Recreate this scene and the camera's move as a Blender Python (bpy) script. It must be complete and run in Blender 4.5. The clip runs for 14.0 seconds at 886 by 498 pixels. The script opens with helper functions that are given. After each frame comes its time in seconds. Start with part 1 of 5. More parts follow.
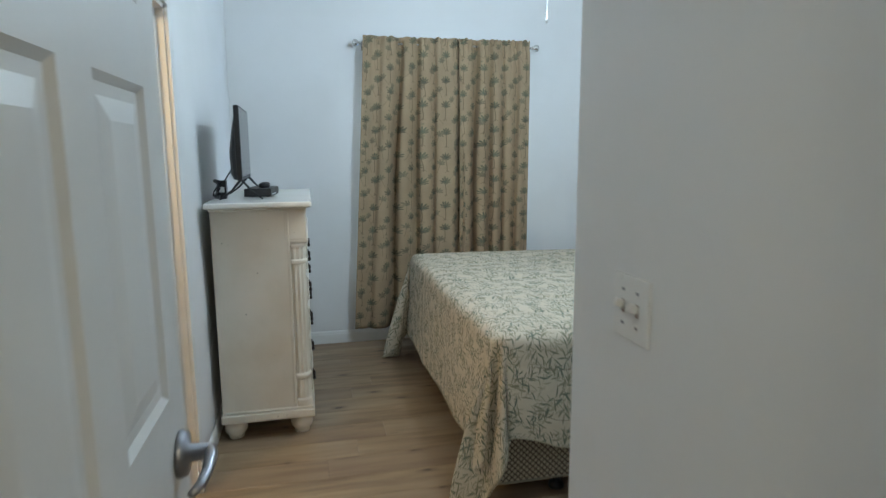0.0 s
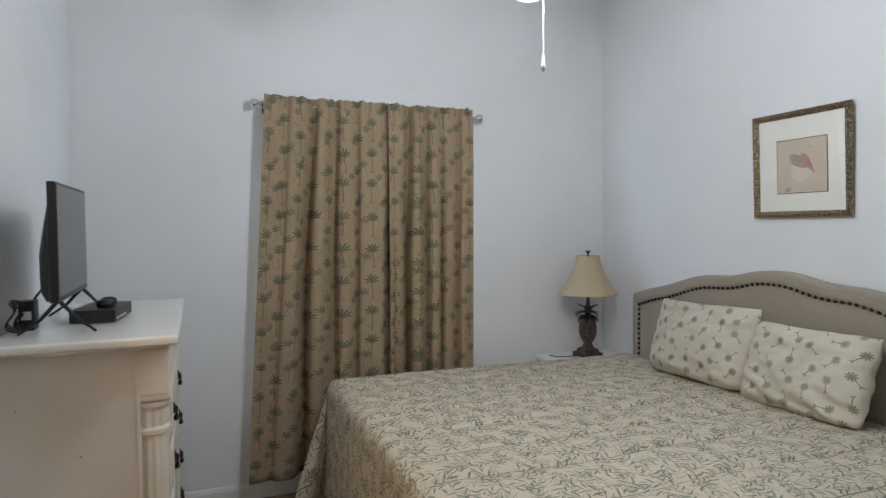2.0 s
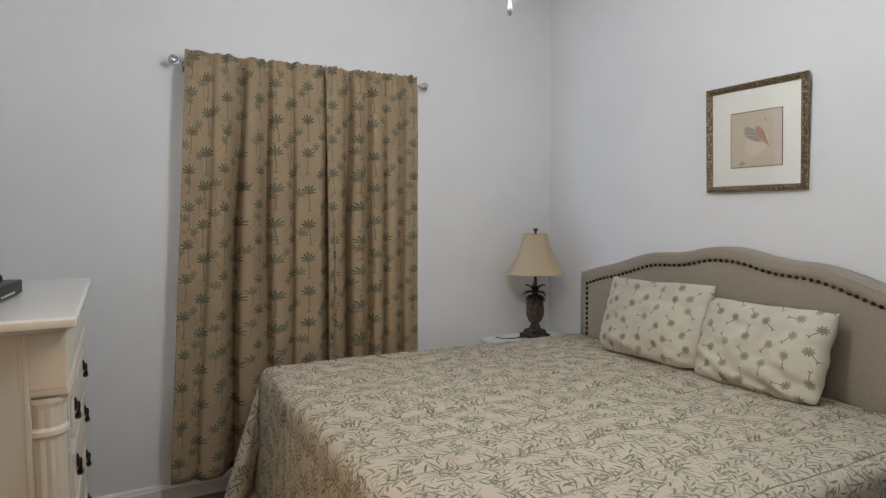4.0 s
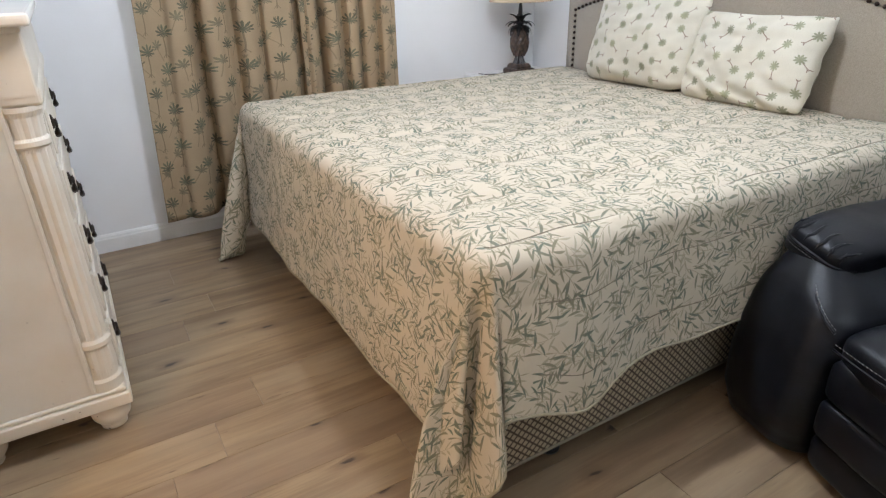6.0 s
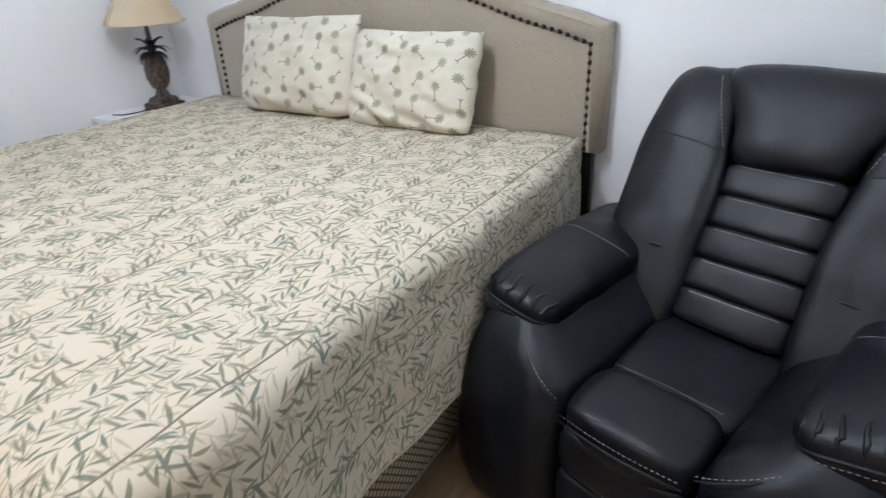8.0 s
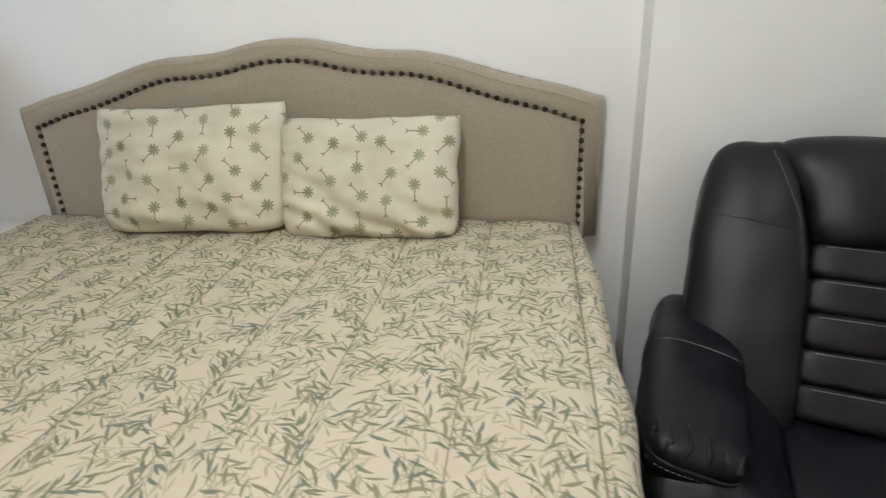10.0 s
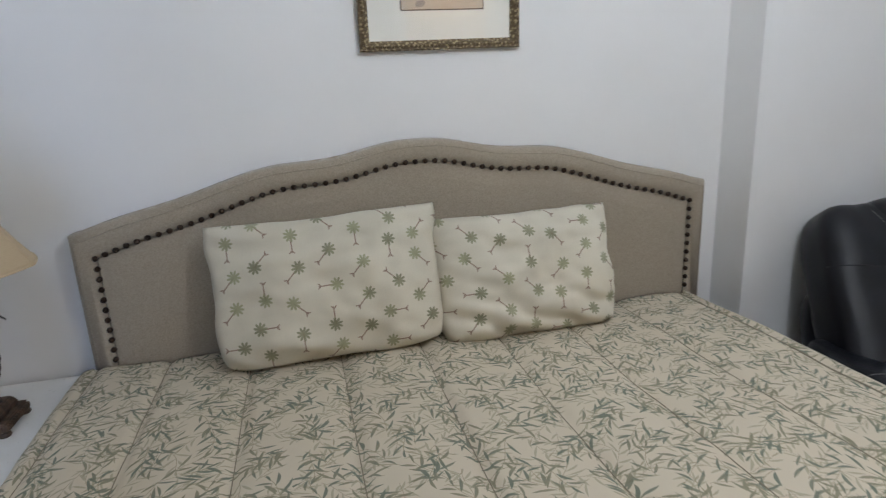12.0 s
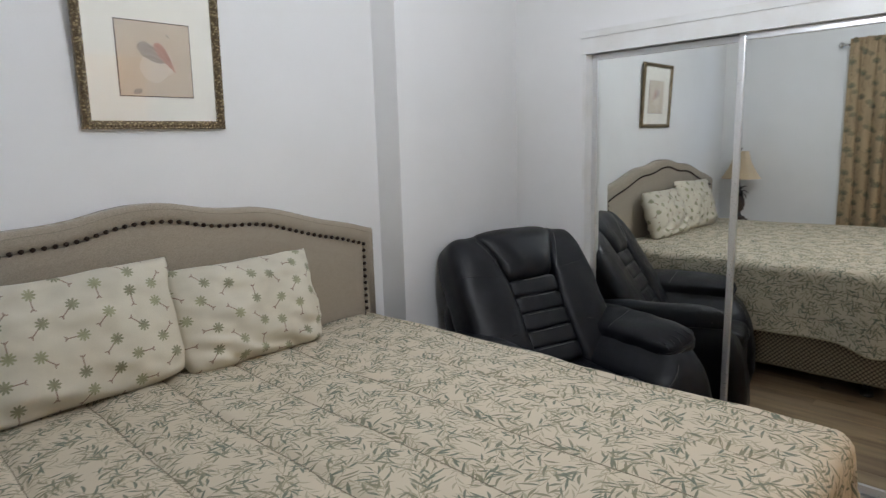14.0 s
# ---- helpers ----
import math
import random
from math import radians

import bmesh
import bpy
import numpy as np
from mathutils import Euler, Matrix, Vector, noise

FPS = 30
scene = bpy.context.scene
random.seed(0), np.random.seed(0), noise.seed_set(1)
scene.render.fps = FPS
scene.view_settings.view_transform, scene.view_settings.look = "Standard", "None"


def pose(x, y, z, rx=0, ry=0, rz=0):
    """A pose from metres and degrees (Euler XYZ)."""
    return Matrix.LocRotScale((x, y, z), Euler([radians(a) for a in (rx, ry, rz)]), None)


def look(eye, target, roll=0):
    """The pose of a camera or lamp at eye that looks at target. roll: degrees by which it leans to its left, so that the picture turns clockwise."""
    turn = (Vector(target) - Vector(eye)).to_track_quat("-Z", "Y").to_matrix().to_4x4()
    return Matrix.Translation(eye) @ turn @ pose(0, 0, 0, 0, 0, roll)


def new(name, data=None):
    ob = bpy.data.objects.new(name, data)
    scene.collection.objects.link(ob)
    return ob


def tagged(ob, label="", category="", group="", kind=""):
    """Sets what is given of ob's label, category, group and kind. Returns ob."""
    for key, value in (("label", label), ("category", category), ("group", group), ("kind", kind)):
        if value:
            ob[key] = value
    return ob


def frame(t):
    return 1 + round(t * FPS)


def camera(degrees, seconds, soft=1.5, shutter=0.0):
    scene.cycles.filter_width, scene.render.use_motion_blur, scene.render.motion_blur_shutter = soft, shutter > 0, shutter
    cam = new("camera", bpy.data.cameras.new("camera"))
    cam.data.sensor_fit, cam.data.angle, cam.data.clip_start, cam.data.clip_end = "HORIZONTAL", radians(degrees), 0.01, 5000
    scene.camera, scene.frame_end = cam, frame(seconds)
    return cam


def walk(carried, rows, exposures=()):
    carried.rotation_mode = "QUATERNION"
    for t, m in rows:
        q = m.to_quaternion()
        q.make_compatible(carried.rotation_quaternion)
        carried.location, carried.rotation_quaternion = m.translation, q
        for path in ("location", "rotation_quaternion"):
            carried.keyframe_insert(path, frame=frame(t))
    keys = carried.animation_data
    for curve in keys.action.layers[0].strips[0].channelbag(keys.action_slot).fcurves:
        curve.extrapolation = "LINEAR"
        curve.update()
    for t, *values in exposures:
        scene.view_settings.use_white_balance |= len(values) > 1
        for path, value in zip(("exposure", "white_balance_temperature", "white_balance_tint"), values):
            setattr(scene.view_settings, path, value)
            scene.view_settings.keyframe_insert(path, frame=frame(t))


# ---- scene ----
cam = camera(72.4, 14.0, soft=1.25, shutter=0.22)
PATH = [
    (0, (0.039, 0.087, 1.469), (0.471, 2.014, 1.151), -0.4),
    (0.5, (0.042, 0.771, 1.506), (0.561, 2.687, 1.264), -0.5),
    (1, (0.094, 1.029, 1.528), (0.645, 2.943, 1.343), -0.5),
    (1.5, (0.076, 1.089, 1.544), (0.692, 2.987, 1.411), -0.3),
    (2, (0.118, 1.122, 1.553), (0.87, 2.974, 1.481), -0.4),
    (2.2, (0.143, 1.141, 1.553), (0.946, 2.972, 1.499), -0.4),
    (4.3, (0.149, 1.376, 1.454), (1.127, 3.113, 1.291), -0.6),
    (4.5, (0.122, 1.385, 1.415), (1.11, 3.103, 1.148), -0.8),
    (5, (0.115, 1.367, 1.355), (1.097, 3.033, 0.846), -0.9),
    (5.5, (0.113, 1.357, 1.317), (1.064, 2.965, 0.602), -1.2),
    (6, (0.113, 1.362, 1.308), (1.026, 2.926, 0.458), -1.6),
    (6.5, (0.159, 1.395, 1.32), (1.059, 2.941, 0.425), -1.7),
    (7, (0.275, 1.48, 1.351), (1.206, 2.998, 0.44), -2.1),
    (7.5, (0.424, 1.519, 1.363), (1.625, 2.829, 0.445), -3.0),
    (7.7, (0.494, 1.55, 1.365), (1.845, 2.713, 0.458), -2.7),
    (9.8, (0.735, 2.347, 1.451), (2.538, 2.623, 0.629), -2.5),
    (10, (0.779, 2.47, 1.45), (2.595, 2.754, 0.663), -2.5),
    (10.5, (0.821, 2.814, 1.519), (2.631, 3.086, 0.714), -2.8),
    (11, (0.905, 3.104, 1.508), (2.766, 3.29, 0.8), -2.9),
    (11.5, (0.923, 3.381, 1.487), (2.84, 3.369, 0.915), -2.8),
    (12, (0.884, 3.637, 1.491), (2.765, 3.21, 0.961), -2.7),
    (12.5, (0.791, 3.868, 1.506), (2.53, 2.999, 1.037), -2.3),
    (13, (0.611, 4.047, 1.503), (2.225, 2.946, 1.078), -2.0),
    (13.5, (0.446, 4.065, 1.516), (1.97, 2.835, 1.11), -1.8),
    (14, (0.473, 4.069, 1.51), (1.858, 2.668, 1.166), -1.6),
]
# seconds, stops, kelvin, tint
EXPOSURES = [(0.0, -0.47, 5700, -6), (0.5, -0.5, 5900, -6), (1.0, -0.64, 6450, 7), (1.5, -0.7, 6550, 7), (2.2, -0.79, 6600, 6), (4.5, -0.75, 7100, 9), (5.0, -0.45, 7000, 8), (5.5, 0.0, 6600, 8), (6.0, 0.32, 6350, 8), (6.5, 0.44, 6300, 7), (7.0, 0.42, 6200, 7), (7.7, 0.3, 6150, 7),
             (9.8, -0.18, 7400, 4), (10.5, -0.14, 7000, 6), (11.0, -0.45, 6650, 10), (12.0, -0.65, 6650, 7), (13.0, -0.68, 6600, 8), (14.0, -0.7, 6800, 8)]
walk(cam, [(t, look(eye, target, roll)) for t, eye, target, roll in PATH], EXPOSURES)

# ---- world and lights ----
world = bpy.data.worlds.new("sky")
scene.world = world
world.use_nodes = True
sky = world.node_tree.nodes.new("ShaderNodeTexSky")
sky.sky_type, sky.sun_disc, sky.sun_elevation, sky.sun_rotation = "NISHITA", False, radians(40), radians(150)
world.node_tree.nodes["Background"].inputs[1].default_value = 0.12
world.node_tree.links.new(sky.outputs[0], world.node_tree.nodes["Background"].inputs[0])


def lamp(name, kind, at, watts, colour, size):
    data = bpy.data.lights.new(name, kind)
    data.energy, data.color = watts, colour
    if kind == "POINT":
        data.shadow_soft_size = size
    else:
        data.shape, data.size, data.size_y = "RECTANGLE", *size
    ob = new(name, data)
    ob.location = at
    return ob


FAN = (1.11, 2.82)
ROOM_LIGHT = (1.13, 2.74, 2.33)
lamp("fan_bulb", "POINT", ROOM_LIGHT, 58, (0.80, 0.865, 1.0), 0.07)
# Added fill above the blades, no lamp there: lifts the ambient light.
lamp("fan_uplight", "POINT", (ROOM_LIGHT[0] + 0.10, ROOM_LIGHT[1] + 0.12, 2.66), 23, (0.80, 0.865, 1.0), 0.07)
lamp("bath_bulb", "POINT", (-1.25, 1.85, 2.25), 58, (1.0, 0.70, 0.42), 0.08)
lamp("hall_bulb", "POINT", (0.15, -0.9, 2.35), 22, (1.0, 0.79, 0.57), 0.10)
daylight = lamp("window_daylight", "AREA", (1.10, 4.84, 1.25), 40, (0.45, 0.62, 1.0), (1.0, 1.55))
daylight.rotation_euler = (radians(-90), 0, 0)

# ---- materials ----
class Nodes:
    """Short hand for building a node material."""

    def __init__(self, name, rough=0.6, metal=0.0):
        self.m = bpy.data.materials.new(name)
        self.m.use_nodes = True
        self.t = self.m.node_tree
        self.b = self.t.nodes["Principled BSDF"]
        self.b.inputs["Roughness"].default_value, self.b.inputs["Metallic"].default_value = rough, metal

    def put(self, socket, value):
        if isinstance(value, bpy.types.NodeSocket):
            self.t.links.new(value, socket)
        else:
            socket.default_value = value

    def node(self, kind, ins=(), **attrs):
        n = self.t.nodes.new(kind)
        if "operation" in attrs:
            n.operation = attrs["operation"]
        if "use_clamp" in attrs:
            n.use_clamp = attrs["use_clamp"]
        if "interpolation_type" in attrs:
            n.interpolation_type = attrs["interpolation_type"]
        if "data_type" in attrs:
            n.data_type = attrs["data_type"]
        if "noise_dimensions" in attrs:
            n.noise_dimensions = attrs["noise_dimensions"]
        if "voronoi_dimensions" in attrs:
            n.voronoi_dimensions = attrs["voronoi_dimensions"]
        if "rotation_type" in attrs:
            n.rotation_type = attrs["rotation_type"]
        for key, value in (ins.items() if isinstance(ins, dict) else enumerate(ins)):
            if value is not None:
                self.put(n.inputs[key], value)
        return n

    def math(self, op, a, b=0.0, c=0.0, clamp=False):
        return self.node("ShaderNodeMath", (a, b, c), operation=op, use_clamp=clamp).outputs[0]

    def vec(self, op, a, b=(0, 0, 0)):
        return self.node("ShaderNodeVectorMath", (a, b), operation=op).outputs[0]

    def xyz(self, x, y, z=0.0):
        return self.node("ShaderNodeCombineXYZ", (x, y, z)).outputs[0]

    def split(self, v):
        return self.node("ShaderNodeSeparateXYZ", (v,)).outputs

    def noise(self, v, scale, detail=4.0, rough=0.55):
        return self.node("ShaderNodeTexNoise", {"Vector": v, "Scale": scale, "Detail": detail, "Roughness": rough}).outputs[0]

    def smooth(self, v, lo, hi, a=0.0, b=1.0):
        return self.node("ShaderNodeMapRange", (v, lo, hi, a, b), interpolation_type="SMOOTHSTEP").outputs[0]

    def mix(self, f, a, b):
        n = self.node("ShaderNodeMix", data_type="RGBA")
        self.put(n.inputs[0], f)
        self.put(n.inputs[6], a if isinstance(a, bpy.types.NodeSocket) else (*a, 1))
        self.put(n.inputs[7], b if isinstance(b, bpy.types.NodeSocket) else (*b, 1))
        return n.outputs[2]

    def obj(self):
        return self.node("ShaderNodeTexCoord").outputs["Object"]

    def world(self):
        return self.node("ShaderNodeNewGeometry").outputs["Position"]

    def uv(self):
        return self.node("ShaderNodeTexCoord").outputs["UV"]

    def rand(self):
        return self.node("ShaderNodeObjectInfo").outputs["Random"]

    def base(self, colour):
        self.put(self.b.inputs["Base Color"], colour if isinstance(colour, bpy.types.NodeSocket) else (*colour, 1))
        return self

    def rough(self, v):
        self.put(self.b.inputs["Roughness"], v)
        return self

    def bump(self, height, strength, distance):
        self.put(self.b.inputs["Normal"], self.node("ShaderNodeBump", {"Height": height, "Strength": strength, "Distance": distance}).outputs[0])
        return self


def painted(name, colour, dirt, rough=0.5, scale=2.0, bump=0.15, fine=90.0):
    """Paint with slight roller texture and faint uneven staining."""
    n = Nodes(name)
    p = n.world()
    big = n.smooth(n.noise(p, scale, 5), 0.35, 0.75)
    n.base(n.mix(big, colour, dirt))
    grain = n.noise(p, fine, 3)
    n.rough(n.smooth(grain, 0.2, 0.8, rough - 0.06, rough + 0.08))
    n.bump(grain, bump, 0.002)
    return n.m


def plain(name, colour, rough=0.5, metal=0.0, scale=30.0, vary=0.25, bump=0.1):
    n = Nodes(name, rough, metal)
    p = n.obj()
    f = n.noise(p, scale, 5)
    dark = tuple(c * (1 - vary) for c in colour)
    light = tuple(min(1, c * (1 + vary)) for c in colour)
    n.base(n.mix(f, dark, light))
    n.rough(n.smooth(n.noise(p, scale * 3.1, 3), 0.2, 0.8, max(0.02, rough - 0.1), min(1, rough + 0.1)))
    n.bump(f, bump, 0.002)
    return n.m


M_WALL = painted("wall_paint", (0.82, 0.815, 0.81), (0.785, 0.78, 0.77), 0.62)
M_CEIL = painted("ceiling_paint", (0.86, 0.86, 0.85), (0.83, 0.825, 0.81), 0.8, 1.5, 0.4, 60.0)
M_TRIM = painted("trim_gloss_paint", (0.80, 0.80, 0.79), (0.74, 0.73, 0.70), 0.32, 5.0, 0.05)
M_DOOR = painted("door_paint", (0.77, 0.77, 0.76), (0.72, 0.715, 0.70), 0.36, 3.0, 0.06)
M_BATH = painted("bath_paint", (0.72, 0.62, 0.48), (0.66, 0.56, 0.42), 0.6)
M_CHROME = plain("satin_nickel", (0.55, 0.54, 0.52), 0.26, 1.0, 40, 0.08, 0.02)
M_HANDLE = plain("brushed_handle_metal", (0.34, 0.34, 0.36), 0.36, 1.0, 60, 0.1, 0.02)
M_STEEL = plain("brushed_aluminium", (0.80, 0.81, 0.82), 0.34, 0.85, 60, 0.05, 0.02)
M_BLACK = plain("black_plastic", (0.012, 0.012, 0.014), 0.38, 0, 50, 0.2, 0.05)
M_BLACKMETAL = plain("black_metal", (0.015, 0.015, 0.016), 0.45, 0.3, 40, 0.2, 0.1)
M_PLASTIC = plain("white_plastic", (0.80, 0.79, 0.77), 0.35, 0, 30, 0.03, 0.02)
M_SLOT = plain("toggle_shadow_brown", (0.30, 0.22, 0.18), 0.6)
M_SCREW = plain("dull_screw_steel", (0.16, 0.16, 0.18), 0.45, 0.7)
M_BRONZE = plain("dark_bronze", (0.045, 0.032, 0.024), 0.42, 0.6, 60, 0.5, 0.3)
n = Nodes("nail_bronze", 0.28, 0.55)
n.base(n.mix(n.rand(), (0.022, 0.013, 0.009), (0.05, 0.030, 0.02)))
M_NAIL = n.m
M_PALE = plain("label_paper", (0.75, 0.75, 0.73), 0.6)

n = Nodes("mirror_glass", 0.015, 1.0)
n.base((0.86, 0.89, 0.88))
M_MIRROR = n.m
n = Nodes("screen_glass", 0.16)
n.base((0.016, 0.017, 0.02))
n.b.inputs["Specular IOR Level"].default_value = 0.6
M_SCREEN = n.m

# vinyl plank floor: grain along the plank, tone from plank to plank, knots
n = Nodes("oak_vinyl_plank")
p = n.world()
r = n.rand()
shift = n.xyz(n.math("MULTIPLY", r, 37.0), n.math("MULTIPLY", r, 91.0), 0.0)
q = n.vec("ADD", p, shift)
long_grain = n.noise(n.vec("MULTIPLY", q, (1.3, 15, 1)), 1.0, 6, 0.56)
fine_grain = n.noise(n.vec("MULTIPLY", q, (6, 190, 1)), 1.0, 4, 0.6)
patch = n.noise(n.vec("MULTIPLY", q, (1.1, 5, 1)), 1.0, 3)
c = n.mix(n.smooth(long_grain, 0.30, 0.72), (0.165, 0.105, 0.058), (0.385, 0.275, 0.158))
c = n.mix(n.math("MULTIPLY", n.smooth(fine_grain, 0.48, 0.75), 0.28), c, (0.17, 0.11, 0.07))
c = n.mix(n.math("MULTIPLY", n.smooth(patch, 0.42, 0.72), 0.55), c, (0.45, 0.35, 0.225))
c = n.mix(n.math("MULTIPLY", n.smooth(r, 0.1, 1.0), 0.55), c, (0.23, 0.155, 0.098))
warp = n.noise(n.vec("MULTIPLY", q, (9, 22, 1)), 1.0, 3)
kp = n.vec("ADD", n.vec("MULTIPLY", q, (3.2, 8.4, 1)), n.xyz(n.math("MULTIPLY", warp, 0.35), n.math("MULTIPLY", warp, 0.30)))
knots = n.node("ShaderNodeTexVoronoi", {"Vector": kp, "Scale": 1.0, "Randomness": 1.0}, voronoi_dimensions="2D").outputs
keep = n.smooth(n.split(knots["Color"])[0], 0.66, 0.70)
core = n.math("MULTIPLY", n.smooth(knots["Distance"], 0.03, 0.10, 1.0, 0.0), keep)
halo = n.math("MULTIPLY", n.smooth(knots["Distance"], 0.05, 0.30, 0.65, 0.0), keep)
dash = n.smooth(n.noise(n.vec("MULTIPLY", q, (7, 46, 1)), 1.0, 3, 0.6), 0.66, 0.74)
c = n.mix(n.math("MULTIPLY", dash, 0.6), c, (0.11, 0.068, 0.040))
c = n.mix(halo, c, (0.15, 0.092, 0.055))
c = n.mix(core, c, (0.045, 0.028, 0.018))
n.base(c)
n.rough(n.smooth(fine_grain, 0.3, 0.8, 0.34, 0.5))
n.bump(fine_grain, 0.12, 0.001)
M_FLOOR = n.m
M_GAP = plain("plank_joint", (0.09, 0.06, 0.04), 0.8)

# worn cream furniture paint
n = Nodes("worn_cream_paint", 0.38)
p = n.world()
c = n.mix(n.smooth(n.noise(p, 3.5, 5), 0.3, 0.75), (0.74, 0.69, 0.60), (0.66, 0.595, 0.49))
chip = n.smooth(n.noise(p, 62, 3, 0.5), 0.735, 0.75)
wear = n.smooth(n.noise(p, 9, 2), 0.45, 0.55)
n.base(n.mix(n.math("MULTIPLY", chip, wear), c, (0.10, 0.065, 0.04)))
n.bump(n.noise(p, 40, 4), 0.1, 0.002)
M_CREAM = n.m
n = Nodes("cream_top_paint", 0.24)
n.base(n.mix(n.smooth(n.noise(n.world(), 2.2, 2), 0.3, 0.7), (0.78, 0.765, 0.71), (0.76, 0.74, 0.68)))
M_CREAMTOP = n.m


def leaf(n, p, ox, oy, turn, length, width):
    """How far p lies inside a slim pointed leaf whose stalk is at (ox, oy)."""
    v = n.node("ShaderNodeVectorRotate", {"Vector": n.vec("SUBTRACT", p, (ox, oy, 0)), "Angle": -turn}, rotation_type="Z_AXIS").outputs[0]
    x, y, _ = n.split(v)
    u = n.math("SUBTRACT", n.math("DIVIDE", x, length / 2), 1.0)
    bend = n.math("ADD", y, n.math("MULTIPLY", n.math("MULTIPLY", u, u), width * 0.8))
    e = n.math("ADD", n.math("MULTIPLY", u, u), n.math("DIVIDE", n.math("ABSOLUTE", bend), width))
    return n.smooth(e, 0.75, 1.1, 1.0, 0.0)


def cell_point(n, uv, size, offset, seed, wander=0.2, turn=6.28, steps=0):
    """Position within a repeated cell, moved and turned at random from cell to cell; also the cell's random colour."""
    s = n.vec("ADD", n.vec("DIVIDE", uv, (size[0], size[1], 1)), (*offset, 0))
    sx, sy, _ = n.split(s)
    sy = n.math("ADD", sy, n.math("MULTIPLY", n.math("MODULO", n.math("FLOOR", sx), 2.0), 0.5))
    s = n.xyz(sx, sy, 0.0)
    cell = n.vec("FLOOR", s)
    rnd = n.node("ShaderNodeTexWhiteNoise", (n.vec("ADD", cell, (seed, seed * 1.7, seed * 0.3)),), noise_dimensions="3D").outputs[1]
    local = n.vec("SUBTRACT", n.vec("FRACTION", s), (0.5, 0.5, 0))
    move = n.vec("MULTIPLY", n.vec("SUBTRACT", rnd, (0.5, 0.5, 0.5)), (wander, wander, 0))
    local = n.vec("MULTIPLY", n.vec("ADD", local, move), (size[0], size[1], 0))
    a = n.split(rnd)[2]
    if steps:
        a = n.math("DIVIDE", n.math("FLOOR", n.math("MULTIPLY", a, float(steps))), float(steps))
    angle = n.math("MULTIPLY", n.math("SUBTRACT", a, 0.5), turn)
    return n.node("ShaderNodeVectorRotate", {"Vector": local, "Angle": angle}, rotation_type="Z_AXIS").outputs[0], rnd


def most(n, values):
    out = values[0]
    for v in values[1:]:
        out = n.math("MAXIMUM", out, v)
    return out


# quilted bedspread: bamboo sprigs, each a wavy twig with lance leaves to either side
SPRIG = ((-0.060, 0.50, 0.044, 0.0034), (-0.046, -0.72, 0.052, 0.0042), (-0.024, 0.82, 0.056, 0.0044), (-0.008, -0.46, 0.046, 0.0038), (0.014, 0.62, 0.050, 0.0042), (0.028, -0.85, 0.042, 0.0036), (0.040, 0.10, 0.036, 0.0032))
n = Nodes("bamboo_print_quilt", 0.85)
uv = n.uv()
ground = n.mix(n.noise(uv, 3, 3), (0.610, 0.535, 0.415), (0.655, 0.580, 0.455))
green, pale, stem = [], [], []
ua, ub, _ = n.split(uv)
across = n.xyz(ub, ua, 0.0)
across = n.vec("ADD", across, n.vec("MULTIPLY", n.vec("SUBTRACT", n.node("ShaderNodeTexNoise", {"Vector": across, "Scale": 5.0, "Detail": 1.0}).outputs[1], (0.5, 0.5, 0.5)), (0.03, 0.03, 0.0)))
for k, (size, off) in enumerate((((0.138, 0.118), (0.0, 0.0)), ((0.132, 0.124), (0.47, 0.31)), ((0.142, 0.116), (0.21, 0.73)), ((0.124, 0.116), (0.63, 0.55)), ((0.120, 0.112), (0.33, 0.18)), ((0.110, 0.118), (0.77, 0.12)))):
    slant = n.node("ShaderNodeVectorRotate", {"Vector": across, "Angle": 0.37 + 0.83 * k}, rotation_type="Z_AXIS").outputs[0]
    p, rnd = cell_point(n, slant, size, off, 3.1 + 7 * k, 0.10, 6.28)
    p = n.vec("MULTIPLY", p, (1.06, 1.06, 1.0) if k < 3 else (1.3, 1.3, 1.0))
    px, py, pz = n.split(p)
    sway = n.math("MULTIPLY", n.math("SINE", n.math("ADD", n.math("MULTIPLY", px, 34.0), n.math("MULTIPLY", n.split(rnd)[1], 6.0))), 0.008)
    p = n.xyz(px, n.math("ADD", py, sway), 0.0)
    leaves = [leaf(n, p, ox, 0.0, turn, long, wide) for ox, turn, long, wide in SPRIG]
    x, y, _ = n.split(p)
    twig = n.math("MULTIPLY", n.smooth(n.math("ABSOLUTE", y), 0.0005, 0.0013, 1.0, 0.0), n.smooth(n.math("ABSOLUTE", x), 0.062, 0.066, 1.0, 0.0))
    stem.append(twig)
    (green if k < 3 else pale).append(most(n, leaves))
c = n.mix(n.math("MULTIPLY", most(n, pale), 0.66), ground, (0.315, 0.295, 0.195))
c = n.mix(n.math("MULTIPLY", most(n, stem), 0.70), c, (0.28, 0.225, 0.14))
tone = n.mix(n.smooth(n.noise(uv, 17, 2), 0.40, 0.60), (0.095, 0.135, 0.100), (0.205, 0.195, 0.120))
c = n.mix(n.math("MULTIPLY", most(n, green), 0.88), c, tone)
weave = n.noise(n.vec("MULTIPLY", uv, (900, 900, 1)), 1.0, 2)
n.base(n.mix(n.math("MULTIPLY", weave, 0.16), c, (0.36, 0.31, 0.22)))
n.bump(n.math("ADD", n.noise(uv, 26, 4), n.math("MULTIPLY", weave, 0.25)), 0.5, 0.009)
n.b.inputs["Sheen Weight"].default_value = 0.04
M_QUILT = n.m


M_HEM = plain("cream_binding", (0.40, 0.35, 0.25), 0.85, 0, 60, 0.4)
M_SEAM = plain("seam_thread", (0.235, 0.20, 0.145), 0.85)


